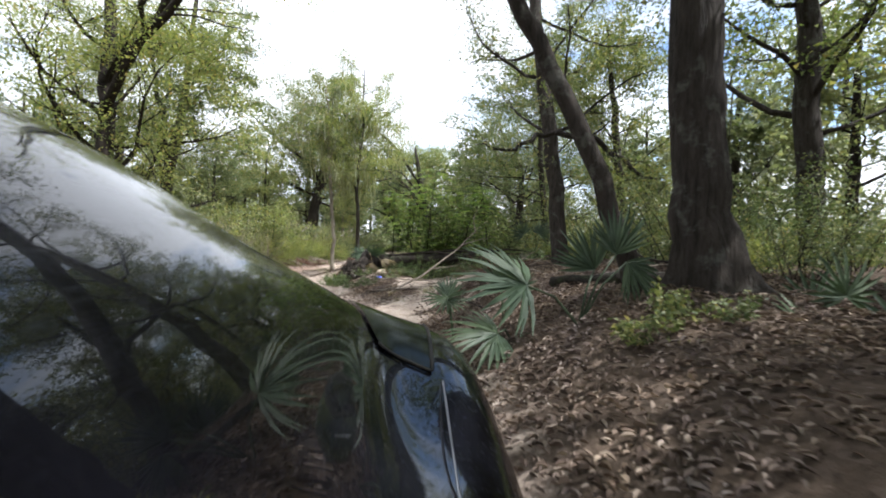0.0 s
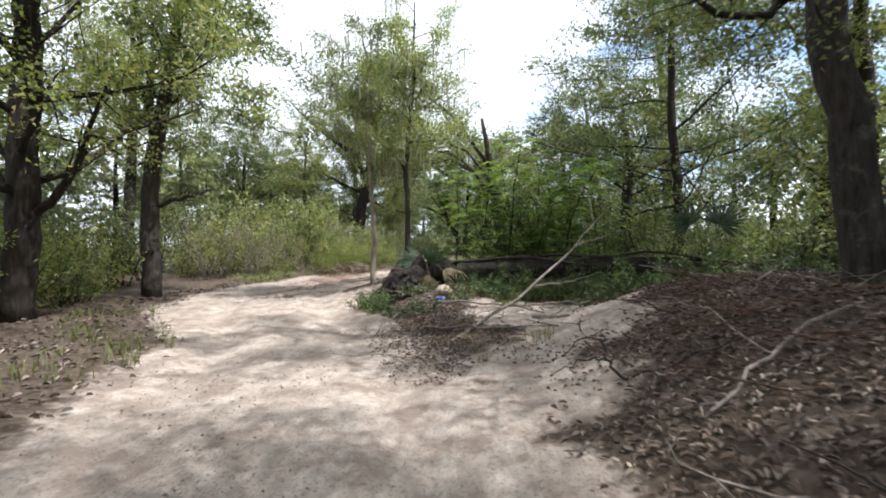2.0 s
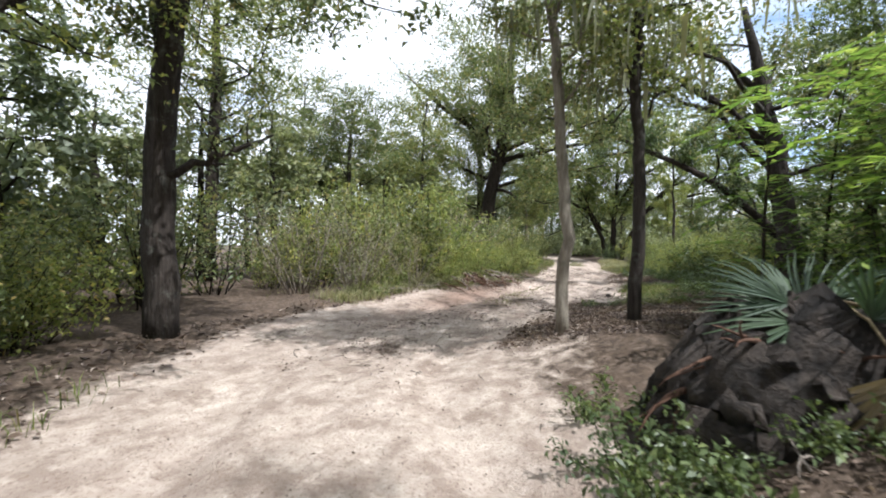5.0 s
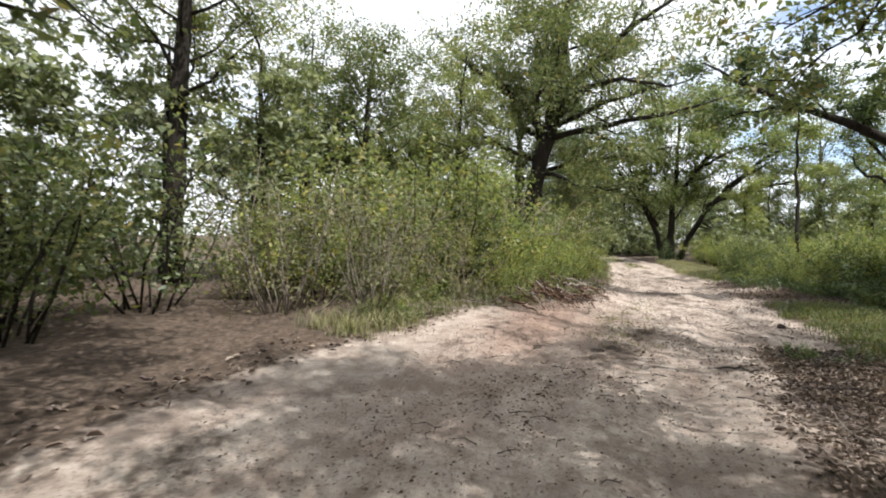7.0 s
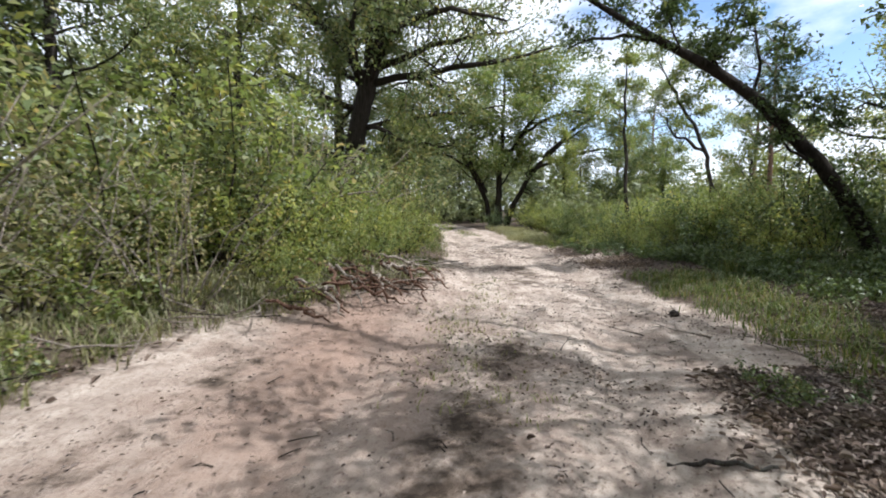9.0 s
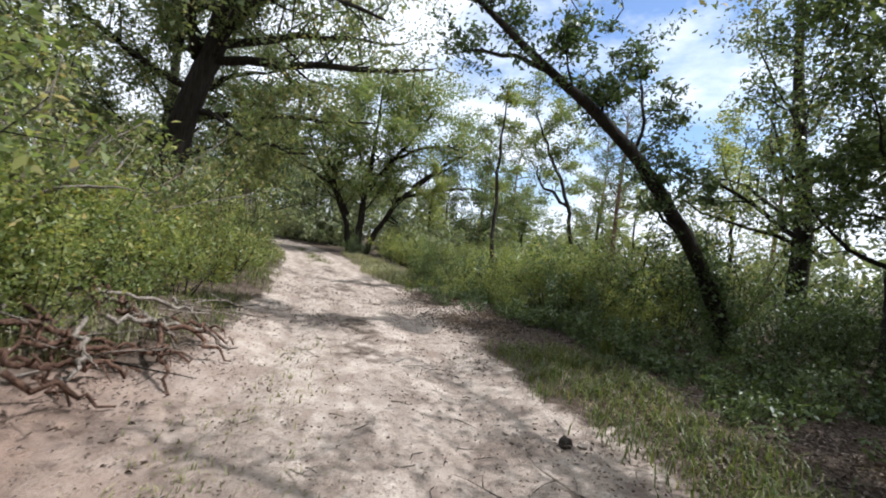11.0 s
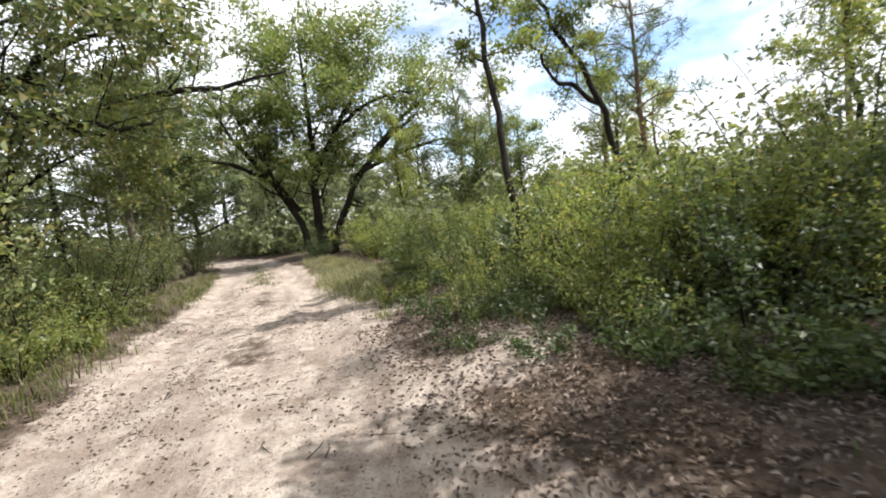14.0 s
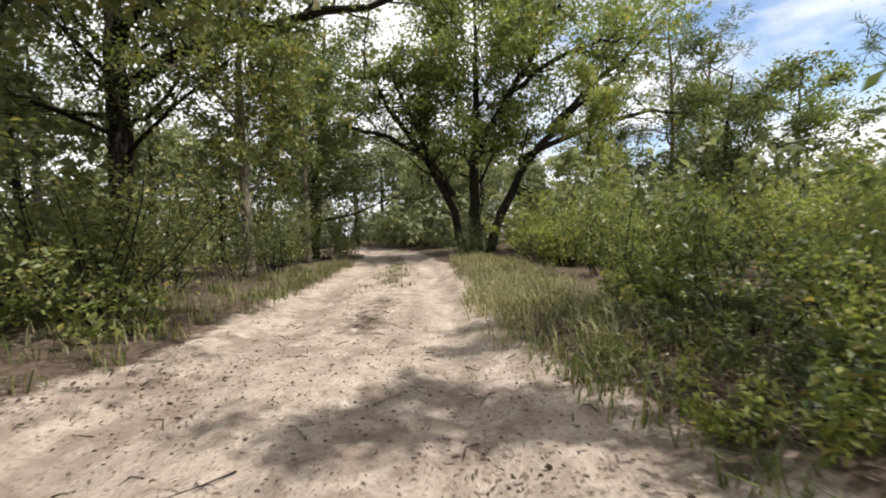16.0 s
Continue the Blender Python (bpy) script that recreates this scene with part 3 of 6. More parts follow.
plant_tree("oak_tree", "broad oak with a low spreading crown of yellowish leaves", on_ground(-6.9, 8.85),
           [(0, 0, 0), (0.1, 0, 2), (0.1, 0.1, 4), (0.3, 0.1, 8.2)], [0.2, 0.17, 0.14, 0.05], BARK_DARK, LEAF_LIGHT, 15,
           # long limbs out of view over the trail, added to shade the log
           limbs=[([(0.1, 0, 3.6), (1.4, -0.7, 5.0), (2.8, -1.4, 5.7), (4.2, -1.6, 6.0), (5.4, -1.6, 6.2)], [0.1, 0.08, 0.06, 0.04, 0.015]), ([(0.1, 0, 4.2), (1.2, -0.2, 5.6), (2.6, -0.6, 6.4), (4.4, -0.6, 6.9)], [0.09, 0.07, 0.05, 0.015]),
                  ([(1.4, -0.7, 5.0), (2.4, -2.0, 5.8), (3.6, -2.6, 6.2)], [0.05, 0.04, 0.015])], auto=23, low=0.2, reach=3.2, twigs=10, per=30, size=0.1, spread=0.30, sides=12,
           domes=[((0.8, 0.9, 4.3), (2.0, 2.0, 2.6), 216, 75), ((0.0, 0.0, 6.0), (2.6, 2.4, 2.2), 115, 60)])
plant_tree("oak_tree", "grey-barked oak forking into two stems above shrubs", on_ground(-7.3, 11.6),
           [(0, 0, 0), (-0.05, 0, 1.6), (0.1, 0, 3), (0.5, 0, 4.6), (0.8, 0.2, 8.0)], [0.18, 0.16, 0.14, 0.1, 0.04], BARK, LEAF_OAK, 16,
           limbs=[([(0.05, 0, 2.7), (-0.1, 0.1, 4), (-0.5, 0.2, 6.5)], [0.1, 0.08, 0.03]), ([(0, 0, 1.8), (0.5, 0.1, 1.95), (0.9, 0.25, 2.05), (1.3, 0.3, 2.2)], [0.05, 0.04, 0.03, 0.012])],
           auto=10, low=0.58, reach=1.6, twigs=7, per=15, size=0.125, spread=0.27, sides=12,
           domes=[((1.2, -0.3, 4.1), (1.9, 1.9, 2.5), 187, 70), ((0.6, 0.1, 6.6), (2.0, 2.0, 1.6), 64, 60)])
plant_tree("oak_tree", "leafy oak crown closing the view above the shrubs", on_ground(-12.2, 16.4),
           [(0, 0, 0), (0.1, 0, 2.5), (0.2, 0.1, 5), (0.2, 0.1, 8.5)], [0.19, 0.16, 0.12, 0.04], BARK_DARK, LEAF_OAK, 17, auto=21, low=0.45, reach=2.8, twigs=9, per=22, size=0.125, spread=0.30,
           domes=[((0.2, 0.1, 5.6), (3.0, 3.0, 3.0), 158, 60)])
plant_tree("white_tree", "slim pale-barked tree hung with grey moss", on_ground(-3.12, 12.45),
           [(0, 0, 0), (0.02, 0, 1.2), (-0.05, 0, 2.4), (-0.15, 0.1, 3.6), (-0.2, 0.1, 5.4)], [0.062, 0.052, 0.047, 0.04, 0.015],
           BARK_PALE, LEAF_OAK, 18, auto=15, low=0.42, reach=1.5, per=27, size=0.085, spread=0.23, moss=260, sides=10,
           domes=[((-0.1, 0.1, 3.5), (1.3, 1.2, 1.9), 120, 60)])
plant_tree("mossy_tree", "thin dark tree draped with grey hanging moss", on_ground(-2.5, 12.75),
           [(0, 0, 0), (0.04, 0, 1.2), (0.0, 0, 2.4), (0.15, 0.1, 3.8), (0.2, 0.1, 5.8)], [0.065, 0.055, 0.048, 0.04, 0.015],
           BARK, LEAF_LIGHT, 19, auto=16, low=0.4, reach=1.6, per=28, size=0.085, spread=0.23, moss=320, sides=10,
           domes=[((0.1, 0.1, 3.6), (1.6, 1.4, 1.8), 129, 60)])


def feathery_sapling(x, y, h, seed, leaves=34):
    """A thin stem with long compound leaves, each a stalk with paired leaflets."""
    rng = np.random.default_rng(seed)
    root = tagged(new("sapling"), "bright green sapling with feathery compound leaves behind the log", "sapling", "saplings behind the log")
    root.location = on_ground(x, y)
    verts, faces, quads, stalk_v, stalk_f = [], [], [], [], []
    sp, sr = bent([(0, 0, 0), (rng.normal(0, 0.12), 0, h * 0.5), (rng.normal(0, 0.25), 0.05, h)], [0.017, 0.013, 0.005], 10, rng, 0.012)
    tube(sp, sr, 6, verts, faces)
    for i in range(leaves):
        k = 0.28 + 0.72 * (i + rng.uniform(0, 1)) / leaves
        st = np.array([np.interp(k * 9, range(10), sp[:, c]) for c in range(3)])
        a = i * 2.4 + rng.uniform(-0.4, 0.4)
        out = np.array([math.cos(a), math.sin(a), 0.0])
        side = np.array([-math.sin(a), math.cos(a), 0.0])
        ln = rng.uniform(0.5, 0.85) * (1.15 - 0.45 * k)
        line = [st + out * ln * q + np.array([0, 0, ln * (0.42 * q - 0.55 * q * q)]) for q in np.linspace(0, 1, 11)]
        tube(line[::2], [0.004] * 6, 3, stalk_v, stalk_f)
        for q in range(2, 11):
            for g in (1, -1):
                w = side * g * 0.86 + out * 0.42 + np.array([0, 0, rng.normal(-0.12, 0.12)])
                n = np.cross(w, (0, 0, 1.0))
                n /= np.linalg.norm(n)
                size = 0.15 * (1 - 0.45 * abs(q - 5) / 6) * rng.uniform(0.85, 1.15)
                p = line[q]
                quads.append([p, p + w * size * 0.45 + n * size * 0.17, p + w * size, p + w * size * 0.45 - n * size * 0.17])
    part("stem", mesh_from("stem", verts, faces, BARK_DARK, True), root)
    tagged(part("fine_branching", mesh_from("fine_branching", stalk_v, stalk_f, LEAF_FRESH), root), kind="stuff")
    part("foliage", quads_mesh("foliage", np.array(quads), LEAF_FRESH), root)
    return root


for k, (x, y, h) in enumerate(((-1.0, 12.1, 2.3), (-0.45, 11.75, 2.9), (0.1, 12.0, 2.2), (0.65, 11.7, 2.4), (-1.5, 12.9, 2.4), (1.3, 12.3, 2.5), (-0.3, 12.8, 2.6), (0.5, 12.9, 2.5), (-0.8, 13.5, 2.7), (1.0, 13.4, 2.6), (-0.05, 11.5, 1.7), (-0.9, 11.6, 1.6))):
    feathery_sapling(x, y, h, 330 + k)
plant_tree("oak_tree", "dark oak with low hanging limbs over the leaf litter", on_ground(3.2, 13.2),
           [(0, 0, 0), (-0.15, 0, 1.5), (-0.3, 0, 3), (-0.3, 0.1, 7.8)], [0.12, 0.1, 0.085, 0.03], BARK_DARK, LEAF_OAK, 21, auto=20, low=0.3, reach=3.2, twigs=9, per=21, size=0.112, spread=0.29, up=0.12,
           domes=[((-0.9, -1.0, 4.3), (2.3, 1.8, 1.7), 158, 65), ((0.4, -0.4, 5.7), (2.4, 2.2, 2.0), 108, 60)])
plant_tree("oak_tree", "dark oak with low hanging limbs over the leaf litter", on_ground(5.2, 6.2),
           [(0, 0, 0), (-0.1, 0, 2), (-0.1, 0.1, 4), (0.0, 0.1, 8)], [0.18, 0.16, 0.13, 0.05], BARK, LEAF_LIGHT, 22, auto=20, low=0.3, reach=3.0, twigs=8, per=20, size=0.125, spread=0.29,
           domes=[((-0.2, 0.1, 4.8), (2.6, 2.6, 2.4), 144, 60)])
plant_tree("oak_tree", "oak with a leafy crown behind the fallen log", on_ground(2.6, 15.6),
           [(0, 0, 0), (0.1, 0, 2), (0.2, 0.1, 2.8), (0.0, 0.1, 4.6)], [0.16, 0.14, 0.11, 0.04], BARK, LEAF_OAK, 23, auto=20, low=0.3, reach=2.4, twigs=8, per=19, size=0.125, spread=0.28,
           domes=[((0.0, 0.1, 3.7), (2.2, 2.0, 1.6), 115, 60)])

plant_tree("oak_tree", "dark bushy oak standing beside the fallen log", on_ground(4.0, 9.7),
           [(0, 0, 0), (-0.1, 0, 1.5), (-0.2, 0, 3.0), (-0.4, 0.1, 5.6)], [0.12, 0.1, 0.085, 0.03], BARK_DARK, LEAF_OAK, 28, auto=14, low=0.25, reach=1.8, twigs=6, per=20, size=0.11, spread=0.24,
           domes=[((-0.6, 0.2, 4.1), (2.0, 1.6, 1.6), 150, 60), ((0.2, -0.4, 2.4), (1.3, 1.2, 1.1), 70, 60)])

# oaks out of view round the start, added to throw shade on the first stretch
plant_tree("trailside_oak", "unseen oak added to shade the trail's start", on_ground(1.25, -1.0), [(0, 0, 0), (-0.1, 0.1, 2.2), (-0.5, 0.4, 4.2), (-1.2, 0.9, 7.0)], [0.16, 0.14, 0.11, 0.03],
           BARK, LEAF_OAK, 24, auto=18, low=0.55, reach=2.6, twigs=8, per=36, size=0.13, spread=0.3, way_bias=(-0.3, 0.3, 0), group="oaks along the first stretch")
plant_tree("trailside_oak", "unseen oak with limbs high across the trail, added for shade", on_ground(-3.9, 0.7), [(0, 0, 0), (0.1, 0, 2.2), (0.3, 0.1, 4.0), (0.5, 0.2, 7.2)], [0.17, 0.15, 0.12, 0.03],
           BARK, LEAF_OAK, 29, limbs=[([(0.2, 0, 3.4), (1.2, -0.1, 4.7), (2.4, 0.0, 5.3), (3.6, 0.3, 5.6)], [0.09, 0.07, 0.05, 0.02]), ([(0.3, 0, 4.0), (1.1, 0.7, 5.2), (2.2, 1.2, 5.9), (3.2, 1.4, 6.2)], [0.08, 0.06, 0.04, 0.02])],
           auto=14, low=0.55, reach=2.4, twigs=9, per=40, size=0.13, spread=0.3, group="oaks along the first stretch")
for k, (x, y, h) in enumerate(((-1.4, -5.2, 8.0), (2.6, -2.2, 7.5))):
    plant_tree("trailside_oak", "unseen leafy oak added to shade the trail", on_ground(x, y), [(0, 0, 0), (0.1, 0, h * 0.3), (0.2, 0.1, h * 0.55), (0.3, 0.2, h)], [0.15, 0.13, 0.1, 0.03],
               BARK, LEAF_OAK, 25 + k, auto=14, low=0.4, reach=2.6, twigs=7, per=42, size=0.13, spread=0.28, group="oaks along the first stretch")

# ---- trees beside the second and third stretches ----
GREAT = plant_tree("great_oak", "great spreading oak with long level limbs beside the trail", on_ground(-7.75, 26.95, 0.15),
           [(-0.3, 0, 0), (-0.28, 0, 1.5), (-0.05, 0, 3.0), (0.4, 0, 4.3), (0.8, 0.2, 6.0), (0.9, 0.3, 9.5)], [0.36, 0.3, 0.27, 0.24, 0.16, 0.05],
           BARK_DARK, LEAF_OAK, 41,
           limbs=[([(0.2, 0, 4.0), (1.6, -0.2, 4.15), (3.4, -0.7, 4.2), (5.4, -1.2, 4.45)], [0.11, 0.09, 0.065, 0.025]),
                  ([(0.3, 0, 4.4), (1.2, 0, 5.6), (2.6, -0.3, 6.8), (4.6, -0.6, 7.6)], [0.16, 0.13, 0.09, 0.03]),
                  ([(0.15, 0, 4.2), (-0.8, -0.1, 5.4), (-2.2, -0.4, 6.2), (-3.8, -0.6, 7.6)], [0.14, 0.11, 0.08, 0.03]),
                  ([(0.3, 0, 4.6), (0.6, -0.6, 6.2), (1.2, -1.5, 8.0)], [0.13, 0.1, 0.04]),
                  ([(0.0, 0, 2.9), (0.9, -0.3, 2.8), (1.7, -0.7, 2.35), (2.8, -1.0, 2.3)], [0.08, 0.06, 0.045, 0.02]),
                  ([(0.0, 0, 3.3), (-1.1, -0.3, 3.6), (-2.6, -0.8, 4.6)], [0.09, 0.07, 0.03]),
                  ([(0.3, 0, 4.4), (1.4, -1.3, 5.1), (2.8, -2.6, 4.9), (4.0, -3.6, 4.2)], [0.1, 0.08, 0.05, 0.02]),
                  ([(1.6, -0.2, 4.15), (2.5, -0.9, 3.6), (3.3, -1.5, 3.0)], [0.05, 0.04, 0.012]),
                  ([(0.0, 0, 4.0), (0.2, -1.8, 4.9), (0.9, -3.6, 4.9)], [0.1, 0.07, 0.02]),
                  ([(0.3, 0, 4.3), (2.4, 0.6, 5.2), (4.8, 0.9, 5.6)], [0.1, 0.07, 0.02])],
           auto=12, low=0.5, reach=3.2, twigs=13, per=28, size=0.18, spread=0.34, sides=16, flare=1.4,
           domes=[((0.7, -0.6, 6.9), (5.0, 4.2, 2.6), 237, 62), ((-1.6, -0.8, 5.0), (2.6, 2.2, 1.6), 64, 55)])
GREAT.scale = (1.0, 1.0, 1.14)
IVY_TREE = plant_tree("leaning_tree", "dark ivy-clad tree leaning far over to one side", on_ground(1.4, 20.35),
           [(0, 0, 0), (-0.27, 0, 0.6), (-0.62, 0, 1.24), (-1.2, -0.03, 1.82), (-1.79, -0.05, 2.37), (-2.45, -0.05, 2.88), (-3.3, -0.05, 3.3), (-4.2, -0.05, 3.8), (-4.8, 0.0, 4.3)],
           [0.13, 0.11, 0.1, 0.09, 0.08, 0.07, 0.055, 0.035, 0.015], BARK_DARK, LEAF_SHADED, 42,
           limbs=[([(-3.3, -0.05, 3.3), (-3.8, -0.1, 3.35), (-4.3, -0.15, 3.3), (-4.6, -0.2, 3.15)], [0.035, 0.025, 0.018, 0.008]),
                  ([(-1.9, 0.0, 2.45), (-1.8, 0.1, 3.1), (-1.9, 0.2, 4.0)], [0.03, 0.022, 0.008]),
                  ([(-0.8, 0.0, 1.4), (-1.5, -0.1, 1.8), (-1.9, -0.2, 2.3)], [0.028, 0.02, 0.008])],
           auto=10, low=0.5, reach=1.1, twigs=7, per=20, size=0.112, spread=0.18, sides=12, wobble=0.02, up=0.5,
           domes=[((-1.2, 0.0, 2.2), (0.9, 0.6, 0.5), 26, 45), ((-3.5, 0.0, 4.0), (1.1, 0.9, 0.6), 26, 45), ((-2.2, 0.0, 3.2), (0.8, 0.6, 0.5), 16, 40)])
rng_i = np.random.default_rng(77)
ivy = rng_i.uniform(0.0, 1.0, 1500) ** 1.3
ivy_at = np.stack([-0.8 * ivy, 0.0 * ivy, 0.15 + 1.4 * ivy], 1) + rng_i.normal(0, 0.13, (1500, 3)) * (1.15 - 0.6 * ivy)[:, None]
part("ivy", quads_mesh("ivy", leaf_quads(ivy_at, rng_i, 0.075, 0.6), LEAF_SHADED), IVY_TREE, "dark ivy round the lower trunk")
plant_tree("dark_oak", "dark oak rising out of the thicket", on_ground(3.4, 21.0),
           [(0, 0, 0), (0, 0, 1.5), (-0.1, 0, 2.6), (-0.4, 0.1, 4), (-0.7, 0.2, 7)], [0.17, 0.15, 0.13, 0.09, 0.03], BARK_DARK, LEAF_OAK, 43,
           limbs=[([(-0.05, 0, 1.9), (-0.6, 0.1, 2.1), (-1.3, 0.2, 2.5), (-2.0, 0.3, 2.6)], [0.05, 0.04, 0.03, 0.01])],
           auto=15, low=0.25, reach=2.4, twigs=7, per=20, size=0.125, spread=0.28)
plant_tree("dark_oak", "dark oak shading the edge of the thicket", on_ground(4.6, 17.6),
           [(0, 0, 0), (-0.1, 0, 1.5), (-0.2, 0, 3.2), (-0.4, 0.1, 7.6)], [0.19, 0.16, 0.14, 0.05], BARK_DARK, LEAF_SHADED, 44,
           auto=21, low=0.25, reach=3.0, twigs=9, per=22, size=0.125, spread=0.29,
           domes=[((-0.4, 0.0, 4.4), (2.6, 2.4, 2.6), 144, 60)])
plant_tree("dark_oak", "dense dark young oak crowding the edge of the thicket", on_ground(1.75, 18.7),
           [(0, 0, 0), (-0.05, 0, 1.5), (-0.15, 0, 3.0), (-0.3, 0.1, 5.6)], [0.1, 0.085, 0.07, 0.02], BARK_DARK, LEAF_SHADED, 47,
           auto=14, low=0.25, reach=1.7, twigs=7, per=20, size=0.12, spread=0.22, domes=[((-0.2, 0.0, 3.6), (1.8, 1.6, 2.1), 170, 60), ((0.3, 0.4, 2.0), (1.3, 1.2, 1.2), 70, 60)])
plant_tree("slim_tree", "slim dark tree with yellowing leaves in the shrubs", on_ground(-1.0, 23.7),
           [(0, 0, 0), (0.02, 0.18, 1.2), (0.02, 0.38, 2.4), (0.0, 0.5, 3.4), (0.1, 0.6, 4.6)], [0.046, 0.042, 0.036, 0.028, 0.01], BARK_DARK, LEAF_LIGHT, 45,
           auto=9, low=0.45, reach=0.8, twigs=6, per=15, size=0.106, spread=0.16, sides=10,
           domes=[((0.05, 0.4, 3.9), (0.7, 0.7, 1.1), 9, 36)])
plant_tree("forked_tree", "forked tree with thin dark limbs above the shrubs", on_ground(1.75, 25.4),
           [(0, 0, 0), (-0.05, 0, 1.4), (-0.3, 0, 2.6), (-0.9, 0.1, 3.6), (-1.5, 0.1, 4.8)], [0.06, 0.052, 0.046, 0.034, 0.012], BARK_DARK, LEAF_LIGHT, 46,
           limbs=[([(-0.25, 0, 2.4), (-0.9, 0, 2.75), (-1.4, 0, 3.3)], [0.045, 0.035, 0.012])], auto=11, low=0.55, reach=1.2, twigs=7, per=24, size=0.106, spread=0.17,
           domes=[((-1.0, 0.0, 4.3), (1.3, 1.2, 1.1), 36, 46)])
plant_tree("three_stemmed_oak", "oak with three dark stems and a broad round crown", on_ground(-2.9, 36.6, 0.1),
           [(0, 0, 0), (0.0, 0, 1.4), (0.05, 0, 2.8), (0.2, 0.1, 5), (0.3, 0.1, 8.2)], [0.2, 0.16, 0.13, 0.09, 0.03], BARK_DARK, LEAF_LIGHT, 48,
           limbs=[([(-0.3, 0, -0.05), (-0.55, 0, 1.6), (-1.2, -0.1, 3.0), (-2.4, -0.2, 4.2), (-3.2, -0.2, 6.4)], [0.14, 0.12, 0.1, 0.07, 0.02]),
                  ([(0.4, 0, -0.05), (0.8, 0, 1.4), (1.5, -0.1, 2.9), (3.0, -0.2, 4.3), (4.6, -0.3, 5.4)], [0.15, 0.13, 0.11, 0.07, 0.02]),
                  ([(0.1, 0, 3.0), (1.2, -0.4, 4.8), (2.6, -0.8, 7.0)], [0.12, 0.09, 0.03]),
                  ([(1.5, -0.1, 2.9), (3.2, -0.5, 3.7), (5.2, -0.8, 4.0), (6.4, -1.0, 3.7)], [0.1, 0.08, 0.05, 0.02]), ([(2.2, -0.2, 3.6), (3.8, -0.8, 5.0), (5.2, -1.2, 6.2)], [0.09, 0.06, 0.02]),
                  ([(-1.2, -0.1, 3.0), (-3.0, -0.8, 3.9), (-4.4, -1.2, 4.0)], [0.08, 0.06, 0.02]), ([(1.2, -0.4, 4.8), (2.8, -1.4, 5.6), (3.8, -2.2, 5.4)], [0.08, 0.06, 0.02]),
                  ([(-0.6, 0, 1.9), (-1.6, -0.5, 3.6), (-2.2, -1.2, 5.6)], [0.1, 0.07, 0.025])],
           auto=22, low=0.38, reach=3.6, twigs=12, per=18, size=0.215, spread=0.4, sides=12, flare=1.3,
           domes=[((1.5, 0.0, 5.9), (4.4, 4.0, 2.8), 302, 64), ((-2.2, -0.4, 4.6), (1.8, 1.8, 1.5), 57, 60)])
plant_tree("oak_tree", "oak reaching a long level limb across the trail", on_ground(-9.6, 31.0),
           [(0, 0, 0), (0.1, 0, 2), (0.1, 0, 4), (0.1, 0.1, 8.5)], [0.24, 0.2, 0.17, 0.05], BARK_DARK, LEAF_OAK, 49,
           limbs=[([(0.1, 0, 3.6), (2.0, -0.2, 4.2), (4.2, -0.5, 4.35), (6.4, -0.9, 4.6)], [0.13, 0.1, 0.07, 0.025]),
                  ([(0.1, 0, 4.2), (1.4, -0.6, 5.0), (3.4, -1.2, 5.6)], [0.11, 0.08, 0.03])],
           auto=19, low=0.35, reach=3.4, twigs=11, per=23, size=0.163, spread=0.34,
           domes=[((1.5, -0.5, 6.0), (4.0, 3.4, 2.3), 187, 62)])
plant_tree("pale_tree", "pale-trunked tree on the trail's far verge", on_ground(-6.9, 30.4),
           [(0, 0, 0), (0.05, 0, 1.2), (-0.02, 0, 2.4), (0.1, 0.1, 5.2)], [0.095, 0.085, 0.075, 0.02], BARK_PALE, LEAF_OAK, 50, auto=15, low=0.4, reach=1.7, per=20, size=0.138, spread=0.23,
           domes=[((0.1, 0.0, 3.4), (1.7, 1.7, 1.8), 108, 60)])
plant_tree("pale_tree", "small pale-trunked tree on the trail's far verge", on_ground(-7.3, 34.4),
           [(0, 0, 0), (0.0, 0, 1.2), (0.05, 0, 3), (0, 0.1, 5.5)], [0.085, 0.075, 0.06, 0.02], BARK_PALE, LEAF_SHADED, 51, auto=16, low=0.3, reach=1.8, per=20, size=0.150, spread=0.25,
           domes=[((0.1, 0.0, 3.2), (1.7, 1.7, 2.0), 108, 60)])
plant_tree("oak_tree", "dense dark oak leaning over the trail's far end", on_ground(-8.6, 38.5),
           [(0, 0, 0), (0.2, 0, 2), (0.5, 0, 4), (0.8, 0.1, 8.0)], [0.22, 0.18, 0.15, 0.05], BARK_DARK, LEAF_SHADED, 52, auto=21, low=0.2, reach=3.2, twigs=9, per=23, size=0.175, spread=0.34,
           domes=[((0.4, 0.0, 4.6), (3.0, 3.0, 3.0), 165, 60)])
for k, (x, y) in enumerate(((-10.2, 19.5), (-11.5, 24.0), (-9.0, 22.2), (-12.8, 20.5))):
    plant_tree("young_oak", "young oak standing in the trailside thicket", on_ground(x, y), [(0, 0, 0), (0.1, 0, 1.8), (0.0, 0.1, 3.5), (0.2, 0.1, 5.2 + k * 0.4)], [0.09, 0.08, 0.06, 0.02],
               BARK, LEAF_OAK, 60 + k, auto=15, low=0.48, reach=1.9, twigs=8, per=19, size=0.125, spread=0.25,
           domes=[((0.1, 0.1, 4.0), (1.6, 1.6, 1.7), 79, 55)])
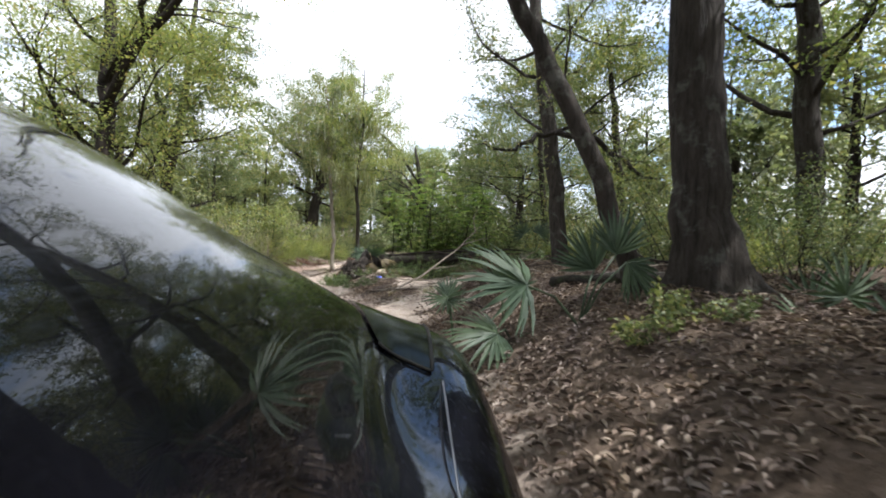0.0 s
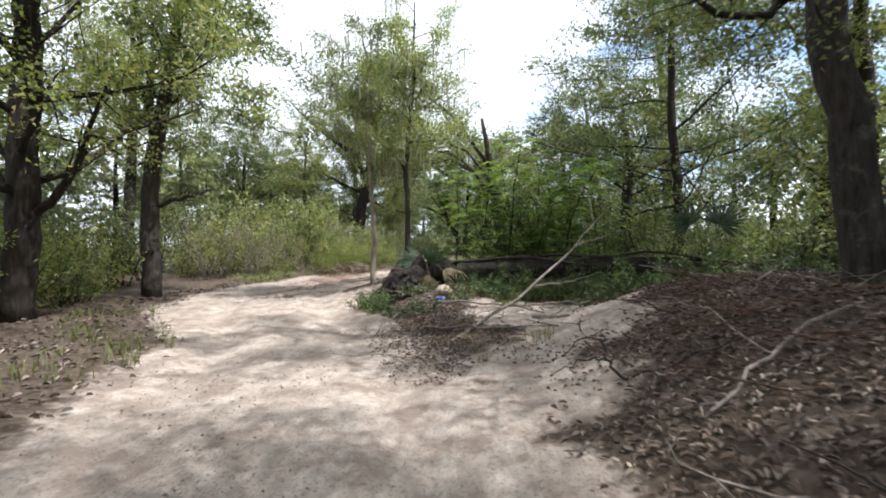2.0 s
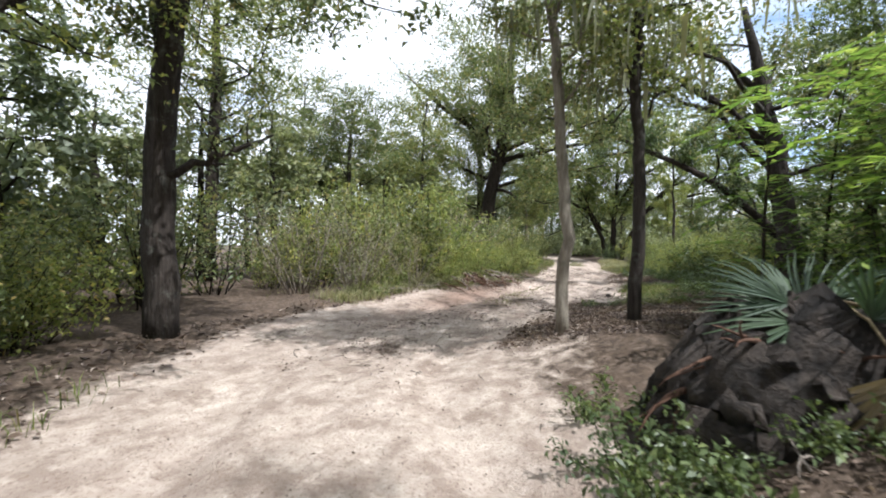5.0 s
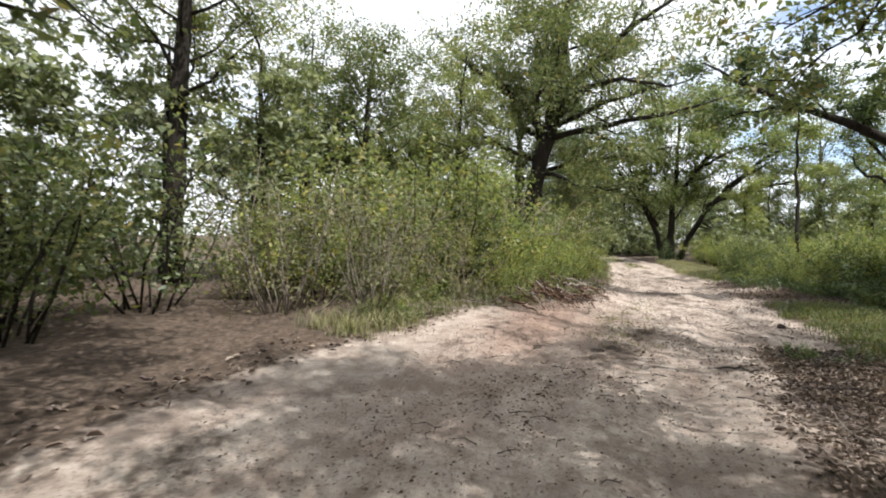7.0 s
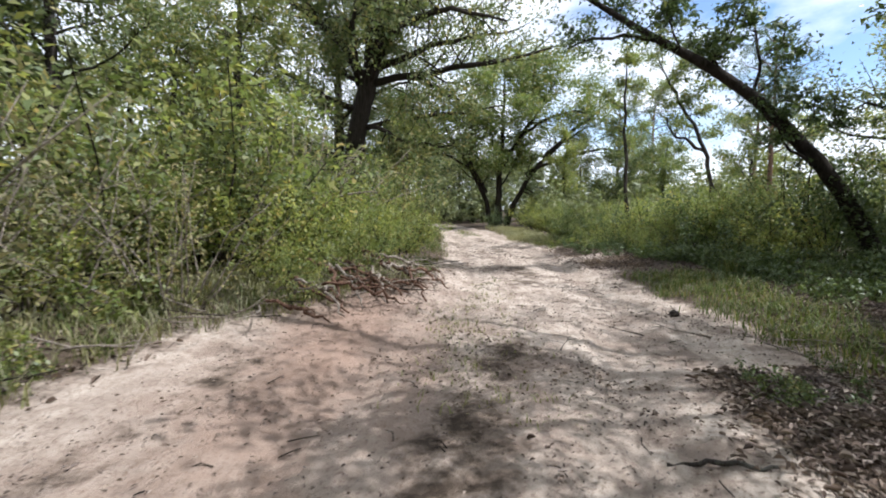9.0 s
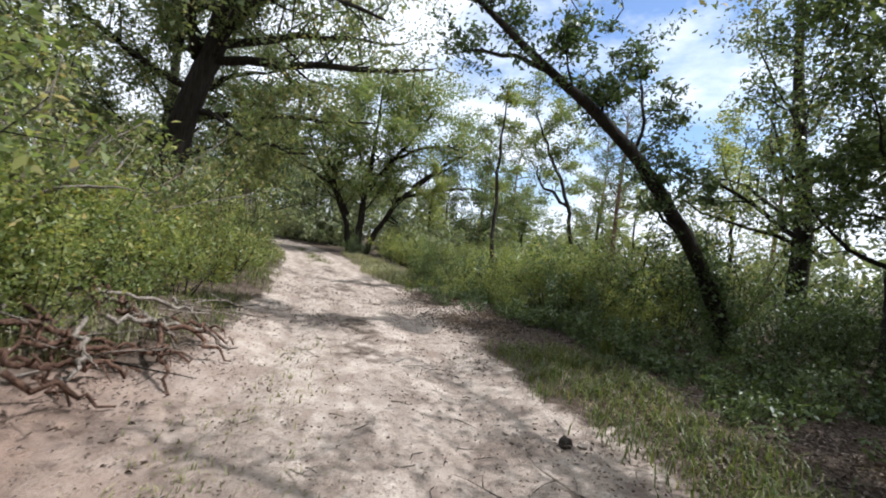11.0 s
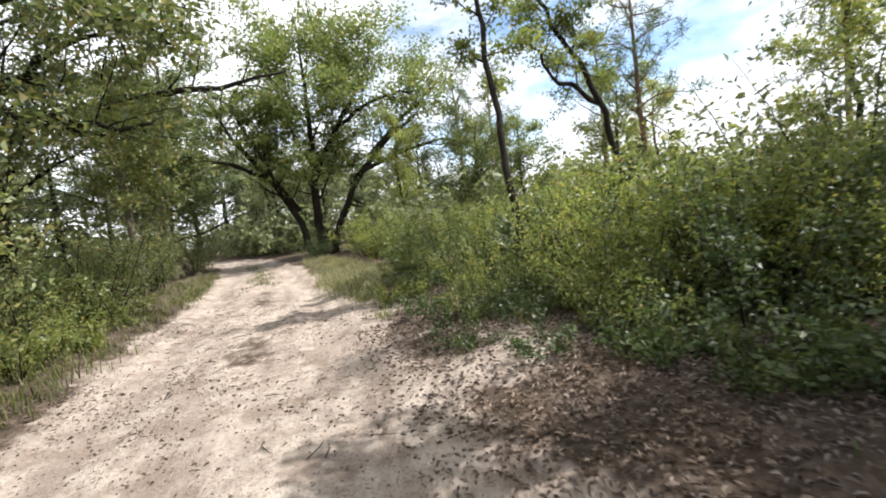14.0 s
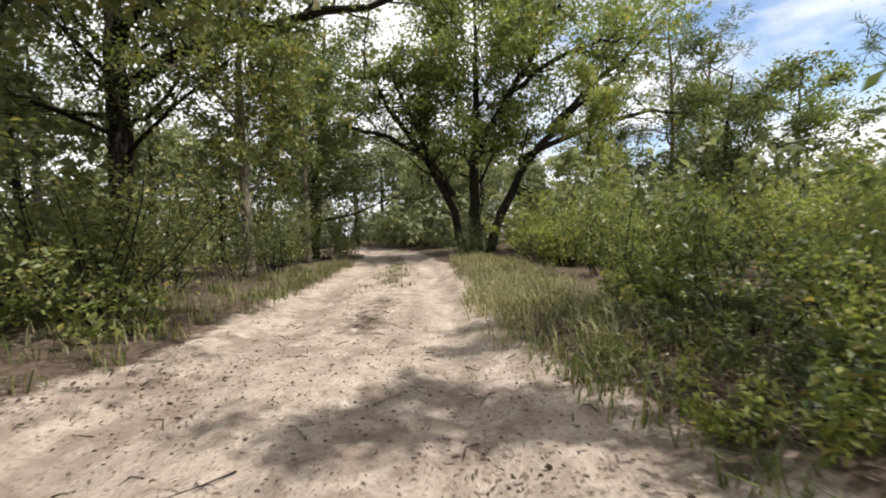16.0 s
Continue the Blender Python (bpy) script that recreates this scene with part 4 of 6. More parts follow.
plant_tree("oak_tree", "oak whose leafy limbs hang over the clearing", on_ground(-0.5, 15.5),
           [(0, 0, 0), (0.0, 0, 1.2), (-0.2, 0, 2.4), (-0.5, 0.1, 4.3)], [0.16, 0.14, 0.12, 0.04], BARK, LEAF_OAK, 64,
           limbs=[([(-0.1, 0, 1.9), (-0.7, 0.4, 2.8), (-1.4, 0.9, 3.5), (-2.0, 1.6, 3.9)], [0.048, 0.036, 0.027, 0.009]),
                  ([(-0.1, 0, 2.1), (-0.8, -0.1, 3.0), (-1.7, 0.1, 3.5), (-2.6, 0.4, 3.8)], [0.042, 0.033, 0.024, 0.009]),
                  ([(-0.1, 0, 2.2), (-1.0, -0.3, 3.1), (-2.0, -0.5, 3.1), (-3.0, -0.6, 2.5)], [0.036, 0.027, 0.018, 0.006]),
                  ([(-1.9, -0.5, 3.1), (-2.6, -1.2, 3.0), (-3.0, -1.7, 2.6)], [0.018, 0.012, 0.005]), ([(-1.7, -0.45, 3.1), (-2.4, -0.4, 2.7), (-2.9, -0.3, 2.2)], [0.018, 0.012, 0.005]),
                  ([(-0.1, 0, 2.4), (-0.9, -0.7, 3.4), (-1.8, -1.2, 3.7), (-2.7, -1.5, 3.5)], [0.036, 0.027, 0.018, 0.006]),
                  # high limb out of view, added to shade the ground further along
                  ([(-0.3, 0, 3.0), (-1.4, 0.4, 4.8), (-2.7, 1.1, 5.6), (-4.0, 1.8, 5.8)], [0.054, 0.042, 0.030, 0.009]),
                  ([(0.0, 0.1, 2.0), (-0.2, 0.8, 2.9), (-0.3, 1.7, 3.4), (-0.3, 2.6, 3.5)], [0.042, 0.033, 0.024, 0.009])],
           auto=5, low=0.5, reach=1.6, twigs=9, per=56, size=0.1, spread=0.26, near=True)


def pine(base, h, seed, label="tall thin pine with a sparse open crown"):
    rng = np.random.default_rng(seed)
    root = tagged(new("pine_tree"), label, "tree", "pines")
    root.location = base
    verts, faces, cents = [], [], []
    tp, tr = bent([(0, 0, 0), (0.05, 0, h * 0.4), (-0.05, 0.05, h)], [0.085, 0.07, 0.02], 12, rng, 0.03)
    tube(tp, tr, 10, verts, faces)
    for i in range(18):
        k = 0.5 + 0.5 * i / 18
        a = i * 2.4
        st = np.array([np.interp(k * 11, range(12), tp[:, c]) for c in range(3)])
        lp, lr = limb_from(st, (math.cos(a), math.sin(a), 0.35), (1.9 - 1.3 * k) * rng.uniform(0.8, 1.3) + 0.3, 0.03, rng, 0.3, 5)
        tube(lp, lr, 4, verts, faces)
        for q in range(7):
            tip = lp[rng.integers(2, 6)] + rng.normal(0, 0.14, 3)
            cents.append(np.repeat(tip[None], 34, 0) + rng.normal(0, 0.05, (34, 3)))
    part("trunk", mesh_from("trunk", verts, faces, BARK_PINE, True), root)
    part("crown", quads_mesh("crown", leaf_quads(np.concatenate(cents), rng, 0.2, 0.09, -0.2), LEAF_PINE), root)
    return root


PINE = pine(on_ground(5.6, 29.2), 6.6, 70)
for x, y, s in ((3.2, 37.0, 1.05), (8.4, 34.5, 1.1), (11.5, 28.0, 1.1), (6.6, 41.0, 1.2)):
    c = copy_thing(PINE, pose(*on_ground(x, y), 0, 0, x * 77))
    c.scale = (s, s, s)

for k, (x, y, h) in enumerate(((1.6, 31.4, 3.4), (3.4, 32.2, 3.6), (5.6, 30.2, 3.9), (3.2, 35.2, 4.4), (-0.3, 33.4, 4.0), (5.6, 24.4, 5.0), (1.2, 36.5, 4.6), (8.6, 32.0, 4.6))):
    plant_tree("young_tree", "young light green tree among the sunlit shrubs", on_ground(x, y), [(0, 0, 0), (0.1, 0, h * 0.3), (0.0, 0.1, h * 0.6), (0.2, 0.1, h)], [0.06, 0.05, 0.04, 0.012],
               BARK_DARK, LEAF_LIGHT if k % 3 else LEAF_OAK, 250 + k, auto=13, low=0.25, reach=1.5, twigs=7, per=26, size=0.13, spread=0.24, sides=7, group="young trees behind the shrubs")

# ---- woods all round ----
FAR_TREES = []
for k in range(4):
    h = (8.0, 9.5, 7.0, 8.6)[k]
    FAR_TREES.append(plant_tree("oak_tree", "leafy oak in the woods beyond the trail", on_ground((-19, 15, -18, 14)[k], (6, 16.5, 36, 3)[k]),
                     [(0, 0, 0), (0.1, 0, h * 0.3), (0, 0.1, h * 0.6), (0.1, 0.1, h)], [0.2, 0.17, 0.12, 0.03], BARK_DARK, LEAF_HAZY, 80 + k, auto=15, low=0.1,
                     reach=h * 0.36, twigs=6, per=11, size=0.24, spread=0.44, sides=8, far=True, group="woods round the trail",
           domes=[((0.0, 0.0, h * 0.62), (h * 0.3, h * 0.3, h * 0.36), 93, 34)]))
rng_w = np.random.default_rng(7)
for x, y, s in ((-5.0, 48.5, 0.8), (-7.4, 55.0, 0.9), (-2.2, 46.5, 0.8), (-11.5, 57.0, 0.9), (0.5, 50.0, 0.8)):
    c = copy_thing(FAR_TREES[int(y) % 4], pose(*on_ground(x, y), 0, 0, x * 55))
    c.scale = (s, s, s)
# unseen copies round the start, added to darken the car's reflections and shade the ground
for x, y, s in ((4.4, -0.8, 0.75), (3.6, -4.4, 0.8), (5.8, 1.4, 0.7), (-4.8, 2.6, 0.7), (-5.6, -1.4, 0.8), (-4.4, -4.6, 0.8), (0.6, -8.2, 0.8)):
    c = copy_thing(FAR_TREES[int(abs(x * 3)) % 4], pose(*on_ground(x, y), 0, 0, x * 131))
    c.scale = (s, s, s)
placed = [(-19, 6), (15, 16.5), (-18, 36), (14, 3)]
for _ in range(900):
    if len(placed) > 40:
        break
    a, d = rng_w.uniform(0, 2 * math.pi), rng_w.uniform(0, 1) ** 0.6 * 48 + 9
    x, y = -3 + math.cos(a) * d, 16 + math.sin(a) * d * 1.15
    if y < -9 or abs(x + 3) > 30 or float(trail_gap(np.array(x), np.array(y))) < 3.0 or (-9 < x < 6 and -4 < y < 38) or (2 < x < 16 and 22 < y < 46):
        continue
    if min(math.hypot(x - u, y - v) for u, v in placed) < 2.9:
        continue
    placed.append((x, y))
    s = rng_w.uniform(0.5, 0.8)
    c = copy_thing(FAR_TREES[len(placed) % 4], pose(*on_ground(x, y), 0, 0, rng_w.uniform(0, 360)))
    c.scale = (s, s, s * rng_w.uniform(0.9, 1.15))

# nearer belts of trees behind the thickets
for x0, x1, y0, y1, n in ((-16.0, -11.0, 4.0, 42.0, 26), (6.5, 11.5, 1.0, 22.0, 13), (-11.0, 6.0, 44.0, 52.0, 8)):
    got = 0
    for _ in range(400):
        x, y = rng_w.uniform(x0, x1), rng_w.uniform(y0, y1)
        if got < n and float(trail_gap(np.array(x), np.array(y))) > 3.0 and min(math.hypot(x - u, y - v) for u, v in placed) > 2.0:
            placed.append((x, y))
            got += 1
            s = rng_w.uniform(0.45, 0.72)
            c = copy_thing(FAR_TREES[len(placed) % 4], pose(*on_ground(x, y), 0, 0, rng_w.uniform(0, 360)))
            c.scale = (s, s, s * rng_w.uniform(0.85, 1.1))

for x, y, s in ((-4.0, 45.2, 0.6), (-5.4, 47.6, 0.65), (-6.6, 51.5, 0.75), (-8.8, 53.5, 0.8), (-11.2, 56.0, 0.8), (-10.6, 43.6, 0.6), (-11.8, 46.4, 0.65), (-2.4, 43.0, 0.55)):
    c = copy_thing(FAR_TREES[int(y) % 4], pose(*on_ground(x, y), 0, 0, x * 55))
    c.scale = (s, s, s)

# ---- shrubs ----
SHRUBS = {
    # leafy and dark: much the same shrub in sunlit and shaded leaf colours
    "leafy": [shrub_meshes(100 + k, 1.5, 1.5, LEAF_LIGHT, 0.062, 9, 235, 0.42) for k in range(3)],
    "dark": [shrub_meshes(110 + k, 1.5, 1.6, LEAF_SHADED, 0.062, 9, 205, 0.42) for k in range(3)],
    "oaky": [shrub_meshes(120 + k, 2.4, 1.9, LEAF_OAK, 0.078, 11, 190, 0.42) for k in range(3)],
    "brown": [shrub_meshes(130 + k, 1.7, 1.8, LEAF_TAN, 0.055, 17, 110, 0.35, DEADWOOD) for k in range(3)],
    "far": [shrub_meshes(140 + k, 2.6, 2.6, LEAF_HAZY, 0.25, 10, 65) for k in range(3)],
}
SHRUB_LABEL = {"leafy": "sunlit green shrub with small leaves", "dark": "small-leaved shrub with leaves coloured dark for shade", "oaky": "tall scrub oak thicket with dull green leaves",
               "brown": "bare brown shrub of dry grey twigs", "far": "bushy undergrowth beneath the trees"}


def shrub(kind, x, y, s=1.0, tall=1.0, turn=0.0, pick=0):
    stem, foliage, _ = SHRUBS[kind][pick % len(SHRUBS[kind])]
    root = tagged(new("shrub"), SHRUB_LABEL[kind], "shrub", kind + " shrubs")
    root.matrix_world = pose(*on_ground(x, y, 0.02), 0, 0, turn) @ Matrix.Diagonal((s, s, s * tall, 1))
    part("stem", stem, root)
    part("foliage", foliage, root)
    return root


rng_s = np.random.default_rng(21)


def thicket(kinds, x0, x1, y0, y1, n, smin, smax, gap=0.5, tall=1.0):
    """Shrubs strewn over a stretch, off the trail."""
    for _ in range(n):
        x, y = rng_s.uniform(x0, x1), rng_s.uniform(y0, y1)
        s = rng_s.uniform(smin, smax)
        if float(trail_gap(np.array(x), np.array(y))) > gap + 0.4 * s:
            shrub(kinds[rng_s.integers(len(kinds))], x, y, s, tall * rng_s.uniform(0.85, 1.2), rng_s.uniform(0, 360), int(rng_s.integers(9)))


# right-hand thicket of the last stretch
thicket(("leafy", "leafy", "leafy", "dark"), -0.9, 0.8, 21.2, 24.6, 13, 0.6, 0.95, 0.35)
thicket(("leafy", "leafy", "leafy", "dark"), -0.9, 0.8, 25.0, 29.5, 12, 0.4, 0.65, 0.35)
thicket(("oaky", "dark"), 1.2, 4.8, 21.2, 23.4, 10, 0.75, 1.05, 0.4)
thicket(("leafy",), 0.0, 5.0, 22.0, 25.0, 10, 0.8, 1.1, 0.4)
thicket(("leafy",), 0.0, 5.0, 25.0, 31.0, 24, 0.6, 0.85, 0.4)
for k, (x, y, s) in enumerate(((-1.75, 25.5, 0.6), (-1.5, 24.9, 0.5), (-1.8, 26.5, 0.65), (-0.9, 24.2, 0.6), (-0.8, 23.0, 0.65), (-0.9, 22.2, 0.65), (-1.3, 22.0, 0.5), (-1.5, 21.6, 0.42), (-0.7, 21.3, 0.7), (-0.2, 21.1, 0.5), (0.3, 21.0, 0.5), (0.8, 20.9, 0.45), (-1.35, 24.3, 0.75), (-1.3, 23.3, 0.6), (-1.0, 22.6, 0.75), (-0.55, 23.7, 0.85), (-1.55, 22.7, 0.4), (-0.4, 22.4, 0.85))):
    shrub("leafy" if k % 4 else "dark", x, y, s, 1.05, k * 110, k)
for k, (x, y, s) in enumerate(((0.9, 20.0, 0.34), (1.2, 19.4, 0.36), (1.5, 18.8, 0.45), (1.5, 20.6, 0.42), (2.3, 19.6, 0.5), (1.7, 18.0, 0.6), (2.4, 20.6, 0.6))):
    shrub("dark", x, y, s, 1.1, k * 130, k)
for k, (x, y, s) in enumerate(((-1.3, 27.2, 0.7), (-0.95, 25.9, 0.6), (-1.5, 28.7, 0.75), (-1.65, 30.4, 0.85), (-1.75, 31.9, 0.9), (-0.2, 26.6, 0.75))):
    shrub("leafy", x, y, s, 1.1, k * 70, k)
# dark edge seen past the leaning tree, its shade put into the leaf colour
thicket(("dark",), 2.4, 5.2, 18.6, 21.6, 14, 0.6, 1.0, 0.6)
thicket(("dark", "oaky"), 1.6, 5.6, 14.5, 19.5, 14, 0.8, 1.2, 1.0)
# over the log
for k, (x, y, s) in enumerate(((-1.15, 10.35, 0.26), (-0.95, 10.2, 0.22), (-0.45, 10.3, 0.34), (0.25, 10.25, 0.38), (0.95, 10.2, 0.4), (-0.7, 10.45, 0.36), (-0.1, 10.35, 0.36), (0.6, 10.3, 0.4), (1.3, 10.3, 0.42), (2.0, 10.25, 0.45), (2.8, 10.2, 0.5), (3.6, 10.1, 0.5), (0.3, 10.9, 0.5), (1.6, 10.9, 0.55))):
    shrub("dark", x, y, s, 1.0, k * 75, k)
# left-hand thicket of the second stretch
for k, (x, y, s) in enumerate(((-5.9, 18.5, 0.55), (-6.15, 17.6, 0.5), (-5.75, 19.5, 0.6), (-5.7, 20.6, 0.65), (-5.8, 21.9, 0.75), (-6.4, 19.0, 0.85), (-6.6, 20.1, 0.95), (-6.3, 23.1, 0.9), (-6.6, 18.1, 0.7))):
    shrub("leafy", x, y, s, 1.1, k * 83, k)
for x, y, s, p in ((-7.6, 15.9, 1.0, 0), (-8.4, 15.2, 1.1, 1), (-7.9, 16.8, 1.0, 1), (-6.9, 17.0, 0.75, 0), (-9.3, 16.0, 1.1, 0)):
    shrub("brown", x, y, s, 1.1, x * 90, p)
thicket(("oaky", "leafy", "leafy", "leafy", "brown"), -11.5, -6.2, 16.6, 25.0, 36, 0.65, 1.05, 0.7)
thicket(("leafy", "brown"), -9.8, -6.9, 17.2, 21.5, 10, 1.0, 1.35, 0.9)
for k, (x, y, s) in enumerate(((-7.4, 18.3, 1.1), (-8.3, 17.7, 1.25), (-8.9, 18.9, 1.4), (-7.7, 19.7, 1.2), (-6.9, 21.4, 0.95), (-9.7, 17.3, 1.35), (-8.6, 20.8, 1.3), (-7.0, 23.2, 1.0))):
    shrub("oaky" if k % 3 else "leafy", x, y, s * (1.0 if k % 3 else 1.5), 1.0, k * 97, k)
thicket(("oaky", "leafy"), -7.2, -5.4, 18.8, 27.0, 14, 0.4, 0.75, 0.35)
thicket(("oaky", "leafy"), -11.0, -6.6, 10.5, 16.0, 14, 0.7, 1.15, 1.3)
thicket(("oaky",), -10.5, -6.2, 27.0, 40.0, 18, 0.6, 1.0, 0.6)
# behind the log and on the first stretch
thicket(("oaky", "leafy", "dark"), -1.2, 6.0, 11.8, 15.5, 22, 0.6, 1.0, 0.8)
thicket(("leafy", "oaky", "dark"), 2.4, 6.0, 5.5, 11.3, 18, 0.5, 0.9, 0.8)
thicket(("leafy", "oaky"), 2.6, 5.4, 2.6, 6.2, 9, 0.35, 0.6, 0.8)
thicket(("leafy", "oaky"), -10.5, -8.0, 7.5, 14.5, 8, 0.8, 1.15, 1.3)
thicket(("far",), -15.0, -11.0, 6.0, 15.0, 14, 0.8, 1.2, 1.3)
thicket(("oaky", "leafy"), -9.0, -3.6, 4.0, 11.0, 13, 0.6, 1.1, 0.9)
# unseen shrubs left of the start, there for the car's reflections and the light
thicket(("oaky",), -8.0, -2.8, -5.0, 3.0, 5, 0.7, 1.1, 1.0)
# round the foot of the three-stemmed oak
thicket(("leafy", "leafy", "dark"), -3.6, 0.6, 34.0, 39.5, 26, 0.4, 0.75, 0.15)
thicket(("leafy", "oaky"), -2.6, 1.2, 30.0, 34.0, 14, 0.5, 0.8, 0.3)
thicket(("leafy", "dark"), -9.0, -5.6, 35.0, 44.0, 18, 0.5, 0.9, 0.15)


def undergrowth(n, x0, x1, y0, y1, smin, smax, gap, keep):
    """Leaf masses of far bushes, joined."""
    for _ in range(n):
        x, y = rng_s.uniform(x0, x1), rng_s.uniform(y0, y1)
        s, t = rng_s.uniform(smin, smax), rng_s.uniform(0, 6.28)
        if float(trail_gap(np.array(x), np.array(y))) > gap:
            q = SHRUBS["far"][int(rng_s.integers(3))][2] * s
            c, d = math.cos(t), math.sin(t)
            keep.append(np.stack([q[..., 0] * c - q[..., 1] * d + x, q[..., 0] * d + q[..., 1] * c + y, q[..., 2] + gz(x, y)], -1))


far_bushes = []
undergrowth(34, -26, -10.5, -5, 46, 0.9, 1.3, 2.0, far_bushes)
undergrowth(36, 5.6, 24, -6, 46, 0.9, 1.3, 2.0, far_bushes)
undergrowth(16, -2.0, 5.6, 29.5, 44, 0.6, 0.9, 0.6, far_bushes)
undergrowth(36, -16, 20, 42, 62, 1.0, 1.5, 0.5, far_bushes)
undergrowth(22, -9, -2, 45, 54, 0.7, 1.1, 0.4, far_bushes)
# unseen bushes behind the start, there for reflections and light
undergrowth(14, -12, 12, -14, -6, 0.9, 1.2, 1.0, far_bushes)
tagged(new("undergrowth", quads_mesh("undergrowth", np.concatenate(far_bushes), LEAF_HAZY)), "dense green undergrowth beneath the far trees", "undergrowth", kind="stuff")


# ---- palmettos ----
def frond_mesh(seed, blades, reach, sweep, mat, width=0.03, sag=0.12):
    """A palmetto fan: pleated blades round a hub at the origin, spread in the local xy plane about +x."""
    rng = np.random.default_rng(seed)
    quads = []
    for i in range(blades):
        a = sweep * ((i + 0.5) / blades - 0.5) + rng.normal(0, 0.03)
        ln = reach * (1 - 0.3 * abs(2 * (i + 0.5) / blades - 1) ** 2) * rng.uniform(0.88, 1.08)
        d, s = np.array([math.cos(a), math.sin(a), 0]), np.array([-math.sin(a), math.cos(a), 0])
        lift = rng.normal(0, 0.05)
        ks = (0.0, 0.3, 0.7, 1.0)
        ws = (0.006, width, width * 0.75, 0.001)
        line = [d * ln * k + np.array([0, 0, lift * k * ln - sag * ln * k ** 2.5]) for k in ks]
        for j in range(3):
            up0, up1 = np.array([0, 0, ws[j] * 0.55]), np.array([0, 0, ws[j + 1] * 0.55])
            for g in (1, -1):
                quads.append([line[j], line[j] + g * s * ws[j] + up0, line[j + 1] + g * s * ws[j + 1] + up1, line[j + 1]])
    return quads_mesh("frond", np.array(quads), mat)


FRONDS = [frond_mesh(200 + k, 20, 0.43, 3.7, PALM, 0.019, 0.2) for k in range(3)]
FRONDS_UP = [frond_mesh(205 + k, 15, 0.4, 2.3, PALM, 0.018, 0.1) for k in range(2)]
FRONDS_SMALL = [frond_mesh(210 + k, 14, 0.25, 4.6, PALM, 0.014) for k in range(2)]
FRONDS_DRY = [frond_mesh(220 + k, 13, 0.42, 2.2, PALM_DRY, 0.02, 0.5) for k in range(2)]


def palmetto(x, y, fans, label="saw palmetto with wide green fan leaves", rise=0.0):
    """fans: (hub place, axis, normal, mesh, size)."""
    root = tagged(new("palmetto"), label, "palmetto", "palmettos")
    root.location = (x, y, gz(x, y) - 0.02 + rise)
    base = Vector(root.location)
    for hub, axis, normal, me, size in fans:
        ax = Vector(axis).normalized()
        nz = Vector(normal)
        nz = (nz - ax * nz.dot(ax)).normalized()
        m = Matrix((ax, nz.cross(ax), nz)).transposed().to_4x4()
        fr = part("frond", me, root)
        fr.matrix_basis = Matrix.Translation(Vector(hub) - base) @ m @ Matrix.Scale(size, 4)
        verts, faces = [], []
        mid = (Vector(hub) - base) * 0.5 + Vector((0, 0, 0.06))
        tube([(0, 0, 0), tuple(mid), tuple(Vector(hub) - base)], [0.009, 0.007, 0.005], 5, verts, faces)
        part("leafstalk", mesh_from("leafstalk", verts, faces, PALM if me not in FRONDS_DRY else PALM_DRY, True), root)
    return root


palmetto(0.85, 2.75, [((0.43, 2.28, 0.8), (-0.85, -0.2, 0.42), (-0.15, -0.55, 0.8), FRONDS[0], 0.9),
                      ((1.1, 2.8, 0.95), (0.12, 0.0, 1.0), (-0.2, -1, 0.2), FRONDS_UP[0], 0.78),
                      ((1.14, 2.74, 0.9), (0.55, -0.1, -0.6), (0.1, -0.9, 0.4), FRONDS_UP[1], 0.75), ((0.98, 2.85, 0.85), (-0.5, 0.1, 0.8), (-0.2, -0.9, 0.2), FRONDS_UP[1], 0.8)])
palmetto(0.5, 3.15, [((0.37, 2.98, 0.4), (-0.9, -0.3, 0.0), (-0.1, -0.5, 0.85), FRONDS[2], 0.95),
                     ((0.7, 3.0, 0.35), (0.6, -0.6, -0.1), (0.1, -0.4, 0.9), FRONDS_SMALL[0], 1.0)])
palmetto(0.52, 3.8, [((0.5, 3.78, 0.68), (-0.35, 0, 0.9), (-0.3, -0.85, 0.2), FRONDS[0], 0.6),
                     ((0.6, 3.76, 0.62), (0.75, -0.1, 0.5), (0, -0.8, 0.5), FRONDS_UP[0], 0.55)])
palmetto(0.1, 3.98, [((0.03, 4.0, 0.5), (-0.75, 0.2, 0.25), (-0.2, -0.5, 0.85), FRONDS_SMALL[0], 0.95),
                     ((0.05, 4.02, 0.52), (0.25, 0.5, 0.8), (0.1, -0.9, 0.4), FRONDS_UP[1], 0.6),
                     ((0.05, 4.0, 0.48), (0.8, 0.1, 0.1), (0, -0.4, 0.9), FRONDS_SMALL[1], 0.85)])
palmetto(1.45, 2.55, [((1.25, 2.3, 0.22), (-0.6, -0.5, 0.2), (0, -0.6, 0.8), FRONDS_DRY[0], 1.1), ((1.5, 2.35, 0.3), (0.6, -0.5, 0.1), (0, -0.6, 0.8), FRONDS_SMALL[0], 1.0)],
         "palmetto with a yellowed dying fan leaf")
palmetto(2.1, 2.45, [((1.85, 2.2, 0.55), (-0.8, -0.2, 0.3), (0, -0.8, 0.6), FRONDS_SMALL[0], 1.1), ((2.3, 2.2, 0.6), (0.7, -0.2, 0.4), (0, -0.8, 0.6), FRONDS_SMALL[1], 1.1),
                     ((2.1, 2.3, 0.75), (0, 0, 1), (0, -1, 0.2), FRONDS_SMALL[0], 1.0)])
palmetto(2.25, 3.3, [((2.0, 3.1, 0.5), (-0.7, -0.3, 0.5), (0, -0.8, 0.5), FRONDS_SMALL[1], 1.2), ((2.6, 3.1, 0.6), (0.6, -0.2, 0.5), (0, -0.8, 0.5), FRONDS_SMALL[0], 1.2)])
